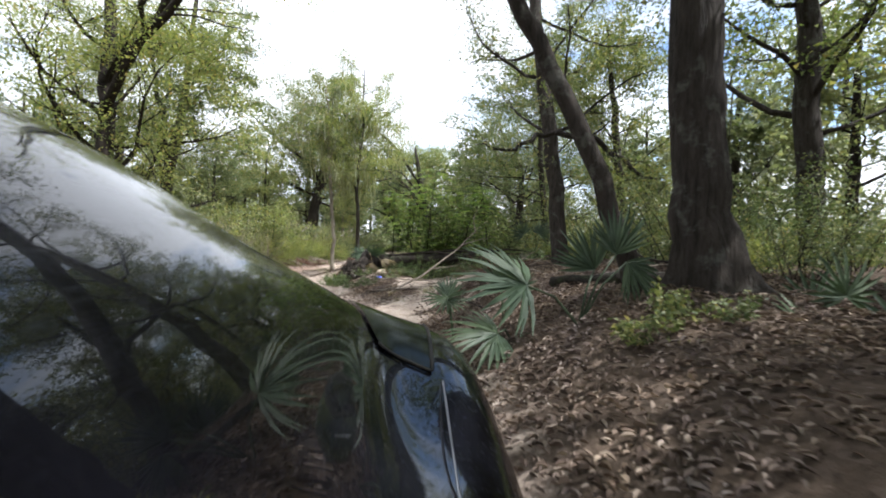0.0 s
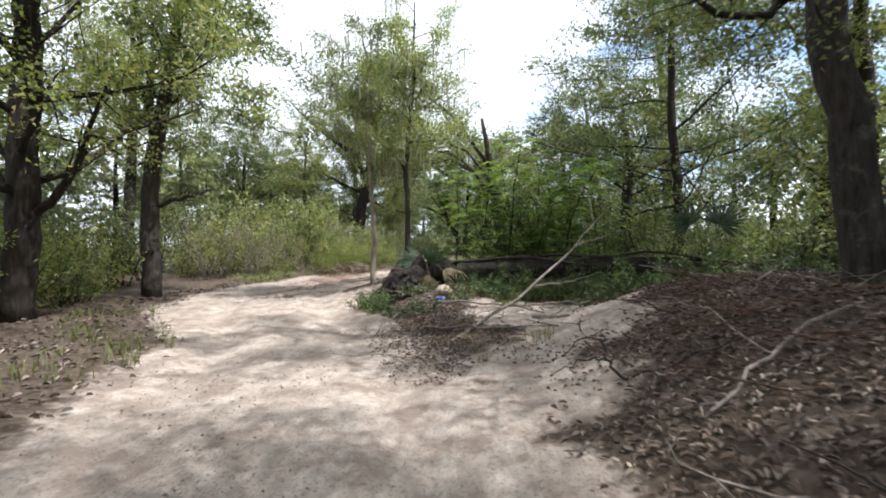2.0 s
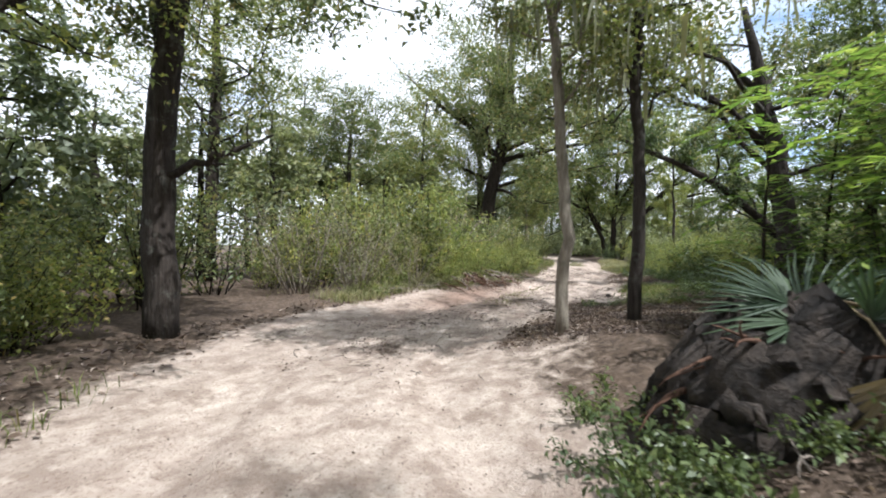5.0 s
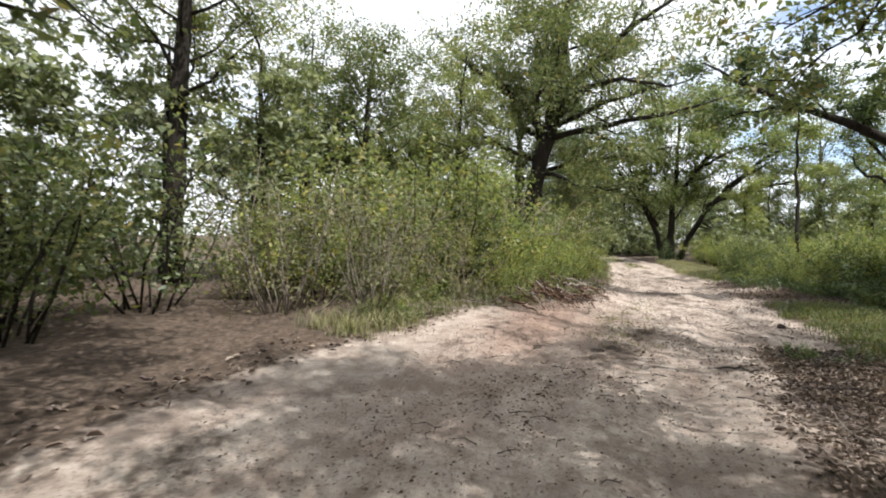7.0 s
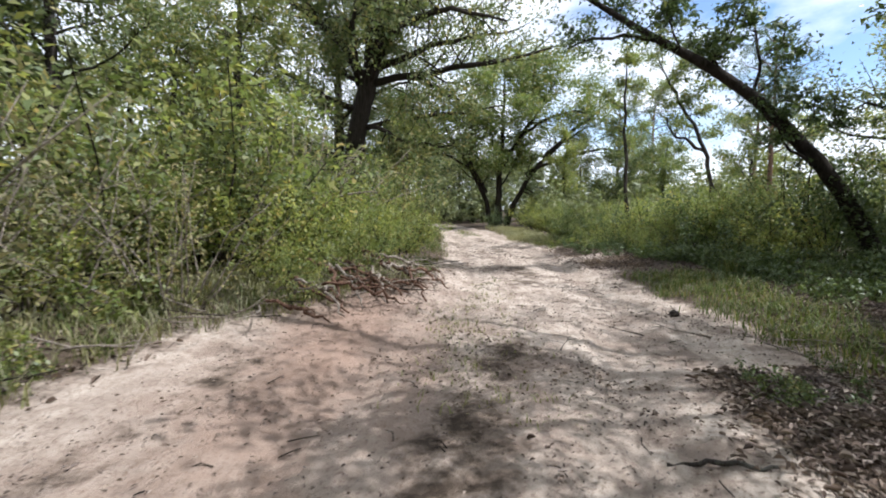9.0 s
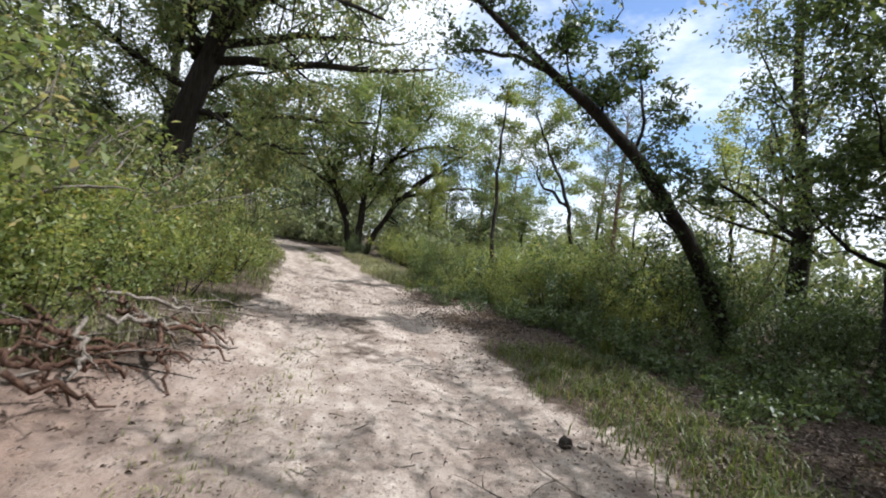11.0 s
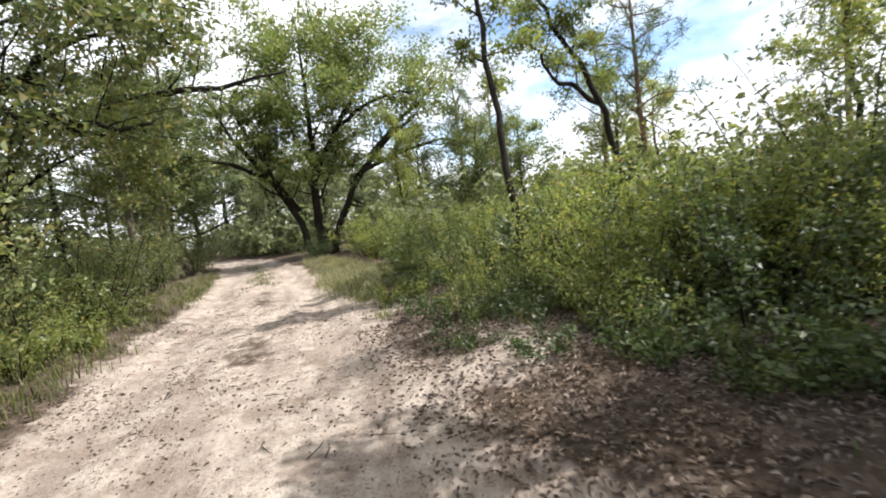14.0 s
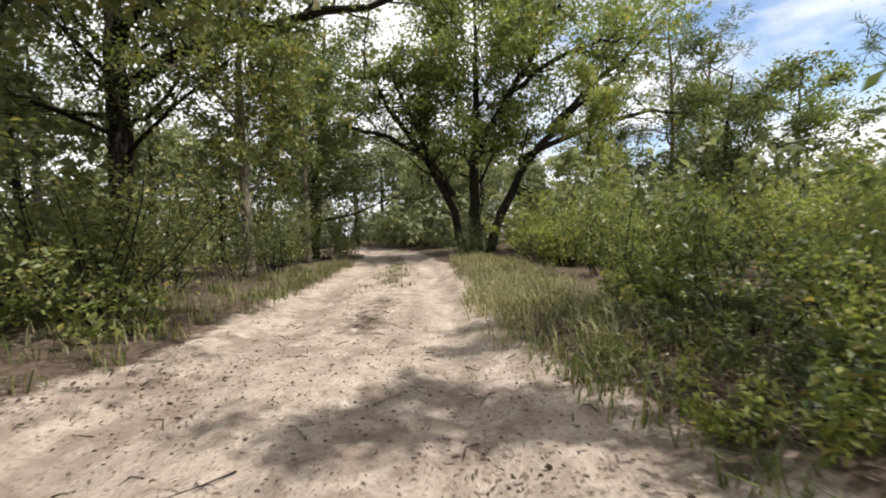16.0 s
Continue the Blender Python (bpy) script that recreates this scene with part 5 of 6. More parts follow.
FRONDS_SPIKY = [frond_mesh(230 + k, 15, 0.42, 2.5, PALM, 0.011, 0.35) for k in range(3)]
ROOT_FANS = [((-1.78 + 0.16 * math.cos(a), 10.62 + 0.12 * math.sin(a), 0.66 + 0.04 * (k % 3)), (math.cos(a), 0.5 * math.sin(a), 0.35 + 0.5 * (k % 2)), (-0.7 * math.sin(a), 0.6 * math.cos(a), 0.7), FRONDS_SPIKY[k % 3], 0.85)
             for k, a in enumerate((0.1, 0.7, 1.3, 1.9, 2.5, 3.1, 3.6, 5.3, 5.9))]
palmetto(-1.78, 10.62, ROOT_FANS + [((-1.66, 10.35, 0.52), (-0.15, -0.3, -0.9), (-0.1, -1, 0.3), FRONDS_DRY[0], 0.8), ((-1.45, 10.4, 0.58), (0.9, -0.3, -0.25), (0, -0.8, 0.6), FRONDS_DRY[1], 0.6)],
         "palmetto with a drooping dead fan on the uprooted stump", 0.5)
palmetto(-1.28, 10.42, [((-1.3 + 0.07 * k, 10.36 - 0.03 * (k % 2), 0.4), (0.25 * (k - 2), -0.25, -0.9), (0.1 * (k - 2), -1, 0.3), FRONDS_DRY[k % 2], 0.72) for k in range(5)],
         "clump of dead palmetto fans drooping beside the log", 0.3)
palmetto(1.9, 9.7, [((1.75, 9.6, 1.2), (-0.6, -0.1, 0.8), (0, -0.9, 0.4), FRONDS[0], 0.8), ((2.1, 9.6, 1.2), (0.6, -0.1, 0.7), (0, -0.9, 0.4), FRONDS[2], 0.8)])
palmetto(-0.75, 24.4, [((-0.95, 24.1, 0.6), (-0.8, -0.2, 0.6), (0, -0.8, 0.5), FRONDS[0], 0.8), ((-0.6, 24.2, 0.75), (0.2, 0, 1), (0, -1, 0.2), FRONDS[1], 0.8)])


SOIL, n_, l_, b_ = material("dark_root_soil")
soil_n = noise_node(n_, l_, 14.0, 6.0, 0.7)
l_.new(ramp(n_, l_, soil_n, [(0.35, (0.012, 0.009, 0.007)), (0.7, (0.06, 0.045, 0.034))]), b_.inputs["Base Color"])
b_.inputs["Roughness"].default_value = 0.95
bumped(n_, l_, b_, soil_n, 1.0, 0.06)


# ---- the fallen log and dead wood ----
def lumpy_tube(pts, radii, steps, sides, rng, rough):
    verts, faces = [], []
    p, r = bent(pts, radii, steps, rng, rough * 0.5)
    tube(p, r, sides, verts, faces)
    v = np.array(verts)
    v += rng.normal(0, rough, v.shape)
    return v.tolist(), faces


rng_l = np.random.default_rng(31)
log = tagged(new("fallen_log"), "long dark fallen tree trunk lying behind the sand", "log")
log.location = (-1.9, 10.7, 0.0)
v, f = lumpy_tube([(0, 0, 0.52), (1.6, -0.1, 0.6), (3.2, -0.15, 0.62), (6.0, -0.4, 0.5)], [0.19, 0.155, 0.14, 0.1], 44, 18, rng_l, 0.012)
part("trunk", mesh_from("trunk", v, f, LOGBARK, True), log)
v, f = lumpy_tube([(-0.3, 0.05, -0.15), (-0.2, 0.0, 0.1), (-0.12, 0.0, 0.32), (0.0, 0.0, 0.5), (0.1, 0, 0.64)], [0.46, 0.42, 0.4, 0.33, 0.12], 30, 40, rng_l, 0.02)
part("root_plate", mesh_from("root_plate", v, f, SOIL, True), log, "dark uprooted root plate full of soil")
for k in range(26):
    a = rng_l.uniform(0, 6.28)
    v, f = [], []
    st = np.array([-0.12 + 0.3 * math.cos(a), -0.2, 0.32 + 0.26 * math.sin(a)])
    lp, lr = limb_from(st, (math.cos(a) * 0.8, -0.35, math.sin(a) * 0.5 - 0.25), rng_l.uniform(0.15, 0.4), rng_l.uniform(0.008, 0.018), rng_l, -0.3)
    tube(lp, lr, 5, v, f)
    part("root", mesh_from("root", v, f, ROOTWOOD, True), log)
for k, (x0, x1, dz) in enumerate(((0.6, 2.6, 0.22), (1.0, 3.6, 0.26), (2.0, 5.2, 0.2), (2.6, 4.4, 0.3))):
    v, f = lumpy_tube([(x0, -0.12, 0.56 + dz * 0.6), ((x0 + x1) / 2, -0.2, 0.58 + dz), (x1, -0.3, 0.55 + dz * 0.5)], [0.024, 0.02, 0.01], 12, 6, rng_l, 0.006)
    part("branch", mesh_from("branch", v, f, BARK_DARK, True), log)
for x0 in (1.3, 2.9, 4.6):
    v, f = lumpy_tube([(x0, -0.1, 0.5), (x0 + 0.1, -0.25, 0.2), (x0 + 0.15, -0.35, -0.05)], [0.05, 0.04, 0.03], 6, 6, rng_l, 0.006)
    part("branch", mesh_from("branch", v, f, BARK_DARK, True), log)


def dead_branch(name, label, pts, radii, mat=None, twigs=(), category="branch", seed=1, sides=7, wob=0.012):
    """A fallen branch with side twigs; points in the world."""
    rng = np.random.default_rng(seed)
    root = tagged(new(name), label, category)
    x0, y0, z0 = pts[0]
    root.location = (x0, y0, z0)
    loc = [(x - x0, y - y0, z - z0) for x, y, z in pts]
    v, f = [], []
    p, r = bent(loc, radii, 14, rng, wob)
    tube(p, r, sides, v, f)
    part("stick", mesh_from("stick", v, f, mat or DEADWOOD, True), root)
    for tw in twigs:
        v, f = [], []
        q, r = bent([(x - x0, y - y0, z - z0) for x, y, z in tw], np.linspace(min(0.014, 0.75 * radii[0]), 0.0025, len(tw)), 9, rng, 0.012)
        tube(q, r, 5, v, f)
        part("twig", mesh_from("twig", v, f, mat or DEADWOOD, True), root)
    return root


def g3(x, y, dz=0.02):
    return (x, y, gz(x, y) + dz)


dead_branch("dead_branch", "long pale dead branch leaning across the sand", [g3(-1.14, 7.86, 0.0), (-0.78, 8.5, 0.16), (-0.2, 9.15, 0.48), (0.35, 9.8, 0.9), (0.75, 10.3, 1.25), (1.05, 10.6, 1.55)],
            [0.02, 0.019, 0.016, 0.012, 0.009, 0.003], None,
            [[(-0.2, 9.15, 0.48), (0.2, 9.2, 0.5), (0.5, 9.1, 0.62)], [(-0.5, 8.8, 0.3), (0.0, 8.75, 0.2), (0.6, 8.9, 0.1)], [(0.35, 9.8, 0.9), (0.8, 9.9, 1.1), (1.2, 10.2, 1.15)], [(0.75, 10.3, 1.25), (0.7, 10.4, 1.6), (0.8, 10.5, 1.8)]], seed=3)
dead_branch("pale_stick", "bent barkless pale stick on the litter", [g3(-2.1, 9.35), g3(-2.02, 8.95, 0.07), g3(-1.97, 8.6, 0.04), g3(-2.02, 8.45)], [0.01, 0.012, 0.013, 0.01], DEADWOOD, seed=4, wob=0.004)
dead_branch("dead_branch", "long thin branch lying along the foot of the log", [g3(-1.5, 9.75), g3(-1.0, 9.45, 0.1), g3(-0.4, 9.2, 0.05), g3(0.3, 9.35, 0.1), g3(1.3, 9.3)], [0.012, 0.014, 0.013, 0.01, 0.005], seed=5)
dead_branch("dead_branch", "thin dry branch lying across the sandy patch", [g3(-1.6, 8.6), g3(-1.2, 8.35, 0.06), g3(-0.6, 8.0, 0.03), g3(-0.1, 7.8, 0.05)], [0.011, 0.012, 0.01, 0.004], None, [[g3(-1.2, 8.35, 0.05), g3(-0.9, 8.5, 0.1), g3(-0.6, 8.5, 0.14)]], seed=6)
dead_branch("dead_branch", "forked grey branch half buried in litter", [g3(-0.28, 8.42), g3(-0.1, 8.27, 0.02), g3(0.05, 8.15)], [0.02, 0.018, 0.012], None, [[g3(-0.1, 8.27, 0.03), g3(0.08, 8.3, 0.06), g3(0.25, 8.22, 0.08)]], seed=7, wob=0.005)
dead_branch("dead_branch", "grey branch across the leaf litter", [g3(0.2, 5.7), g3(0.6, 5.95, 0.08), g3(1.1, 6.3, 0.05), g3(1.9, 6.6)], [0.009, 0.01, 0.008, 0.004], None, [[g3(0.6, 5.95, 0.08), g3(0.5, 6.3, 0.25), g3(0.3, 6.5, 0.35)]], seed=8)
dead_branch("dead_branch", "short thick stick on the sandy trail", [g3(-3.85, 15.33, 0.01), g3(-3.68, 15.28, 0.015), g3(-3.5, 15.25, 0.01)], [0.008, 0.01, 0.006], BARK, seed=9, wob=0.006)
dead_branch("dead_branch", "crooked bare branch stretched out of the thicket", [g3(-7.2, 19.6, 0.3), g3(-6.6, 19.4, 0.75), g3(-6.2, 19.3, 0.95), g3(-5.7, 19.2, 1.0)], [0.03, 0.025, 0.018, 0.005], None,
            [[g3(-6.2, 19.3, 0.95), g3(-6.1, 19.3, 1.2), g3(-5.95, 19.3, 1.45)]], seed=10)

dead_branch("dead_branch", "dark forked twiggy branch lying on the sand", [g3(0.06, 6.3), g3(0.02, 6.6, 0.06), g3(0.1, 6.95, 0.08), g3(0.12, 7.25, 0.04)], [0.009, 0.009, 0.007, 0.003], BARK_DARK,
            [[g3(0.02, 6.6, 0.06), g3(-0.15, 6.55, 0.12), g3(-0.32, 6.58, 0.05)], [g3(0.08, 6.85, 0.08), g3(-0.08, 6.95, 0.14), g3(-0.2, 6.85, 0.06)], [g3(0.06, 6.3), g3(0.4, 6.25, 0.05), g3(0.8, 6.3, 0.02)]], seed=14)
dead_branch("rotten_log", "dark rotten log half sunk in the leaf litter", [g3(1.15, 4.6, 0.03), g3(1.7, 4.1, 0.06), g3(2.5, 3.45, 0.06)], [0.065, 0.085, 0.06], LOGBARK,
            [[g3(1.7, 4.2, 0.35), g3(1.95, 3.8, 0.2), g3(2.2, 3.4, 0.05)]], category="log", seed=15, sides=12)
SANDSTONE, n_, l_, b_ = material("pale_sandstone")
stone_n = noise_node(n_, l_, 18.0, 6.0, 0.65)
l_.new(ramp(n_, l_, stone_n, [(0.35, (0.22, 0.17, 0.12)), (0.7, (0.5, 0.42, 0.33))]), b_.inputs["Base Color"])
b_.inputs["Roughness"].default_value = 0.9
bumped(n_, l_, b_, stone_n, 0.8, 0.02)
v, f = lumpy_tube([(-0.1, 0, 0.01), (-0.07, 0.01, 0.05), (0.0, 0, 0.07), (0.07, -0.01, 0.06), (0.1, 0, 0.02)], [0.03, 0.075, 0.09, 0.075, 0.02], 10, 14, rng_l, 0.006)
stone = tagged(new("stone", mesh_from("stone", v, f, SANDSTONE, True)), "pale rounded stone on the sand by the log", "stone")
stone.matrix_world = pose(*g3(-1.4, 10.08, -0.02), 0, 0, 20)
v, f = lumpy_tube([(-0.05, 0, 0.0), (-0.02, 0.01, 0.02), (0.02, 0, 0.02), (0.05, 0, 0.0)], [0.015, 0.04, 0.035, 0.012], 8, 10, rng_l, 0.004)
clod = tagged(new("clod", mesh_from("clod", v, f, SOIL, True)), "dark clod of earth on the sandy trail", "clod")
clod.matrix_world = pose(*g3(-2.81, 17.52, 0.0), 0, 0, 40)

# a tangle of dry brush at the trail's edge, and brittle twigs over the litter
TWIG_MESHES = []
for k in range(5):
    rng_t = np.random.default_rng(300 + k)
    v, f = [], []
    lp, lr = limb_from((0, 0, 0), (1, 0, 0.05), 0.5, 0.007, rng_t, 0.0, 5)
    lp[:, 2] = np.abs(lp[:, 2]) * 0.4
    tube(lp, lr, 4, v, f)
    for q in (2, 3):
        wp, wr = limb_from(lp[q], rng_t.normal(0, 1, 3) * (1, 1, 0.3) + (1, 0, 0.1), 0.2, 0.004, rng_t, 0.0, 3)
        tube(wp, wr, 3, v, f)
    TWIG_MESHES.append(mesh_from("twig", v, f, BARK_DARK if k == 4 else DEADWOOD, True))
RED_TWIGS = [m.copy() for m in TWIG_MESHES]
for m in RED_TWIGS:
    m.materials.clear()
    m.materials.append(ROOTWOOD)
rng_t = np.random.default_rng(41)


def strew_twigs(n, x0, x1, y0, y1, label, group, rise=0.0, smin=0.5, smax=1.3, gap=(-9, 9), lot=None):
    for _ in range(n):
        x, y = rng_t.uniform(x0, x1), rng_t.uniform(y0, y1)
        if not gap[0] < float(trail_gap(np.array(x), np.array(y))) < gap[1]:
            continue
        k = int(rng_t.integers(5))
        ob = tagged(new("fallen_twig", (lot or TWIG_MESHES)[k]), label, "twig", group)
        s = rng_t.uniform(smin, smax)
        ob.matrix_world = pose(x, y, gz(x, y) + 0.008 + rise * rng_t.uniform(0, 1), 0, rng_t.uniform(-14, 3) * (1 if rise else 0.3), rng_t.uniform(0, 360)) @ Matrix.Scale(s, 4)


strew_twigs(200, -6.9, -4.3, 15.6, 20.5, "dry brown brush tangled at the trail's edge", "brush at the trail's edge", 0.12, 0.6, 1.4, (-0.1, 0.55))
for k in range(46):
    x, y = rng_t.uniform(-5.9, -4.9), rng_t.uniform(16.6, 19.4)
    if float(trail_gap(np.array(x), np.array(y))) > -0.35:
        a = rng_t.uniform(-1.2, 0.9)
        d = rng_t.uniform(0.25, 0.5)
        z0 = rng_t.uniform(0.02, 0.18)
        dead_branch("dry_root", "crooked rust-brown root in the brush at the trail's edge", [g3(x - d * math.cos(a), y - d * math.sin(a), z0 + 0.1), g3(x, y, z0 + 0.06), g3(x + d * 0.7 * math.cos(a), y + d * 0.7 * math.sin(a), 0.02)],
                    [0.014, 0.017, 0.006], ROOTWOOD if k % 4 else DEADWOOD, [[g3(x, y, z0 + 0.06), g3(x + 0.1, y - 0.12, z0 + 0.12), g3(x + 0.2, y - 0.2, z0 + 0.05)]], seed=500 + k, category="root", wob=0.02)
strew_twigs(40, -3.4, -1.2, 13.2, 17.0, "brittle fallen twig on the leaf litter", "twigs on the litter")
strew_twigs(30, 0.1, 2.6, 4.0, 8.5, "brittle fallen twig on the leaf litter", "twigs on the litter", 0.05, 0.6, 1.6)
strew_twigs(55, 0.05, 1.1, 5.7, 7.2, "thin reddish twig in a tangle of dry brush", "dry brush on the litter", 0.22, 0.4, 1.0, (-9, 9), RED_TWIGS)
strew_twigs(22, -2.05, -1.35, 9.4, 10.15, "dry twig in a tangle of brush beside the stump", "brush by the stump", 0.16, 0.5, 1.0)
strew_twigs(26, -2.0, 0.8, 7.0, 9.6, "thin dry twig lying on the sand", "twigs on the sand")
strew_twigs(64, -4.6, -2.2, 13.5, 25.0, "small dark twig on the sandy trail", "twigs on the trail", 0, 0.3, 0.7)
bits_v, bits_f = [], []
for _ in range(260):
    x, y = rng_t.uniform(-5.9, -2.0), rng_t.uniform(11.5, 27.0)
    if float(trail_gap(np.array(x), np.array(y))) < 0.2:
        a, d = rng_t.uniform(0, 6.28), rng_t.uniform(0.05, 0.16)
        z = gz(x, y) + 0.006
        tube([(x, y, z), (x + 0.5 * d * math.cos(a), y + 0.5 * d * math.sin(a), z + 0.012), (x + d * math.cos(a + 0.3), y + d * math.sin(a + 0.3), z)], [0.0035, 0.003, 0.0015], 3, bits_v, bits_f)
tagged(new("twig_litter", mesh_from("twig_litter", bits_v, bits_f, BARK_DARK, True)), "broken bits of dark twig strewn over the trail", "twig litter", kind="stuff")
strew_twigs(18, -2.4, -0.4, 17.8, 21.5, "brittle fallen twig on the leaf litter", "twigs on the litter")


# ---- litter, grass and ground plants ----
def litter(n, x0, x1, y0, y1, keep, rng, on=(-9, 99), size=0.07, drift=False, bare=0.12):
    x, y = rng.uniform(x0, x1, n), rng.uniform(y0, y1, n)
    gap = trail_gap(x, y)
    ok = (gap > on[0] + rng.uniform(0, 0.35, n)) & (gap < on[1])
    if drift:
        ok &= np.sin(x * 2.3 + 1.7 * np.sin(y * 1.1)) + np.sin(y * 2.9 + 2.0 * np.sin(x * 1.7)) + 0.8 * np.sin(x * 6.1 + y * 4.7) > rng.uniform(0.2, 1.6, n)
    for px, py, r, s in PATCHES:
        ok &= (np.hypot(x - px, y - py) > r * rng.uniform(0.75, 1.2, n)) | (rng.uniform(0, 1, n) < bare)
    x, y = x[ok], y[ok]
    z = ground_z(x, y) + rng.uniform(0.002, 0.03, len(x))
    keep.append(broad_leaf_quads(np.stack([x, y, z], 1), rng, size))


rng_f = np.random.default_rng(51)
fallen = []
litter(34000, -0.4, 3.6, 1.0, 9.0, fallen, rng_f, (-0.15, 9), 0.041)
litter(9000, -2.4, 1.0, 6.5, 10.5, fallen, rng_f, (0.0, 9), 0.034)
litter(16000, -3.7, -0.8, 12.2, 15.8, fallen, rng_f, (-1.0, 9), 0.033)
litter(6000, -2.6, -0.6, 15.8, 17.4, fallen, rng_f, (0.15, 9), 0.033)
litter(14000, -2.6, 1.0, 17.4, 22.5, fallen, rng_f, (0.1, 9), 0.03)
litter(9000, -2.7, -1.0, 22.2, 27.0, fallen, rng_f, (0.1, 9), 0.034)
litter(7000, -3.0, -1.2, 20.2, 23.4, fallen, rng_f, (-0.4, 9), 0.03, bare=0.7)
litter(3600, -1.95, -0.9, 6.8, 9.6, fallen, rng_f, (-0.45, 9), 0.03, bare=0.5)
litter(2600, -0.95, 0.2, 5.6, 8.6, fallen, rng_f, (-0.4, 9), 0.026, True, 0.6)
litter(15000, -6.2, -2.0, 12.0, 26.0, fallen, rng_f, (-9, 0.3), 0.017, bare=0.8)
litter(5000, -5.4, -2.6, 12.0, 25.5, fallen, rng_f, (-9, 0.3), 0.03, True, 0.8)
litter(3000, -3.4, -2.4, 14.6, 16.2, fallen, rng_f, (-1.0, 9), 0.04)
litter(6000, -7.5, -3.0, 2.0, 16.5, fallen, rng_f, (-0.1, 9), 0.06)
litter(20000, -6.8, -1.5, 11.0, 24.0, fallen, rng_f, (-9, 0.3), 0.02, True)
litter(7000, -4.0, 1.0, 0.0, 11.0, fallen, rng_f, (-9, 0.3), 0.02, True)
litter(4000, -5.5, -2.0, 23.0, 30.0, fallen, rng_f, (-9, 0.3), 0.02, True)
litter(2600, -1.8, -1.1, 7.6, 10.0, fallen, rng_f, (-0.1, 9), 0.032)
litter(5000, -6.5, -1.0, -1.0, 29.0, fallen, rng_f, (-9, 0.3), 0.016)
tagged(new("leaf_litter", quads_mesh("leaf_litter", np.concatenate(fallen), LITTER)), "brown and tan fallen oak leaves covering the ground", "leaf litter", kind="stuff")


def blades(centres, rng, tall, lean=0.95, width=0.0042):
    """Grass blades, two joined pieces each, bending over."""
    n = len(centres)
    a = rng.uniform(0, 2 * math.pi, n)
    out = np.stack([np.cos(a), np.sin(a), 0 * a], 1)
    side = np.stack([-np.sin(a), np.cos(a), 0 * a], 1) * (width * rng.uniform(0.6, 1.3, n))[:, None]
    h = (tall * rng.uniform(0.3, 1.05, n))[:, None]
    k = (lean * rng.uniform(0.3, 1.3, n))[:, None]
    up = np.array([0, 0, 1.0])
    mid = centres + up * h * 0.6 + out * h * k * 0.3
    tip = centres + up * h * (1 - 0.25 * k) + out * h * k
    return np.concatenate([np.stack([centres - side, centres + side, mid + side * 0.8, mid - side * 0.8], 1),
                           np.stack([mid - side * 0.8, mid + side * 0.8, tip + side * 0.1, tip - side * 0.1], 1)])


def grass_patch(n, x0, x1, y0, y1, rng, keep, tall, gap=(0.0, 9.0), clump=0.06):
    m = max(1, n // 8)
    x, y = rng.uniform(x0, x1, m), rng.uniform(y0, y1, m)
    g = trail_gap(x, y)
    ok = (g > gap[0]) & (g < gap[1])
    x, y = np.repeat(x[ok], 14), np.repeat(y[ok], 14)
    x, y = x + rng.normal(0, clump, len(x)), y + rng.normal(0, clump, len(y))
    keep.append(blades(np.stack([x, y, ground_z(x, y) - 0.01], 1), rng, tall))


rng_g = np.random.default_rng(61)
green, straw = [], []
grass_patch(3800, -2.7, -1.6, 15.8, 19.6, rng_g, green, 0.145, (0.05, 0.85), 0.1)
grass_patch(2200, -3.0, -1.7, 24.5, 34.0, rng_g, green, 0.17, (-0.05, 0.8))
grass_patch(3500, -6.6, -5.0, 19.0, 34.0, rng_g, green, 0.2, (0.0, 0.9))
grass_patch(2500, -7.5, -5.4, 14.5, 18.8, rng_g, green, 0.22, (0.2, 1.6))
grass_patch(4200, -7.6, -5.2, 14.5, 19.4, rng_g, straw, 0.24, (0.05, 1.5))
grass_patch(1600, -3.0, -1.8, 26.0, 36.0, rng_g, straw, 0.2, (0.0, 0.7))
grass_patch(3600, -3.6, -1.9, 25.0, 36.0, rng_g, straw, 0.24, (0.0, 1.0))
grass_patch(1400, -7.4, -5.4, 24.5, 36.0, rng_g, straw, 0.22, (0.0, 0.8))
grass_patch(1500, -5.6, -4.0, 28.5, 40.0, rng_g, green, 0.12, (-1.2, -0.75))
grass_patch(2600, -3.2, -2.1, 25.8, 30.5, rng_g, straw, 0.2, (-0.15, 1.0))
grass_patch(700, -4.9, -4.2, 15.5, 20.0, rng_g, straw, 0.06, (-9, -0.7), 0.1)
grass_patch(450, -2.7, -1.8, 23.6, 25.4, rng_g, green, 0.13, (0.0, 0.7))
grass_patch(420, -1.8, -0.4, 18.4, 20.6, rng_g, green, 0.13, (0.3, 9))
grass_patch(1500, -6.6, -3.6, 5.0, 13.0, rng_g, green, 0.2, (0.0, 1.0))
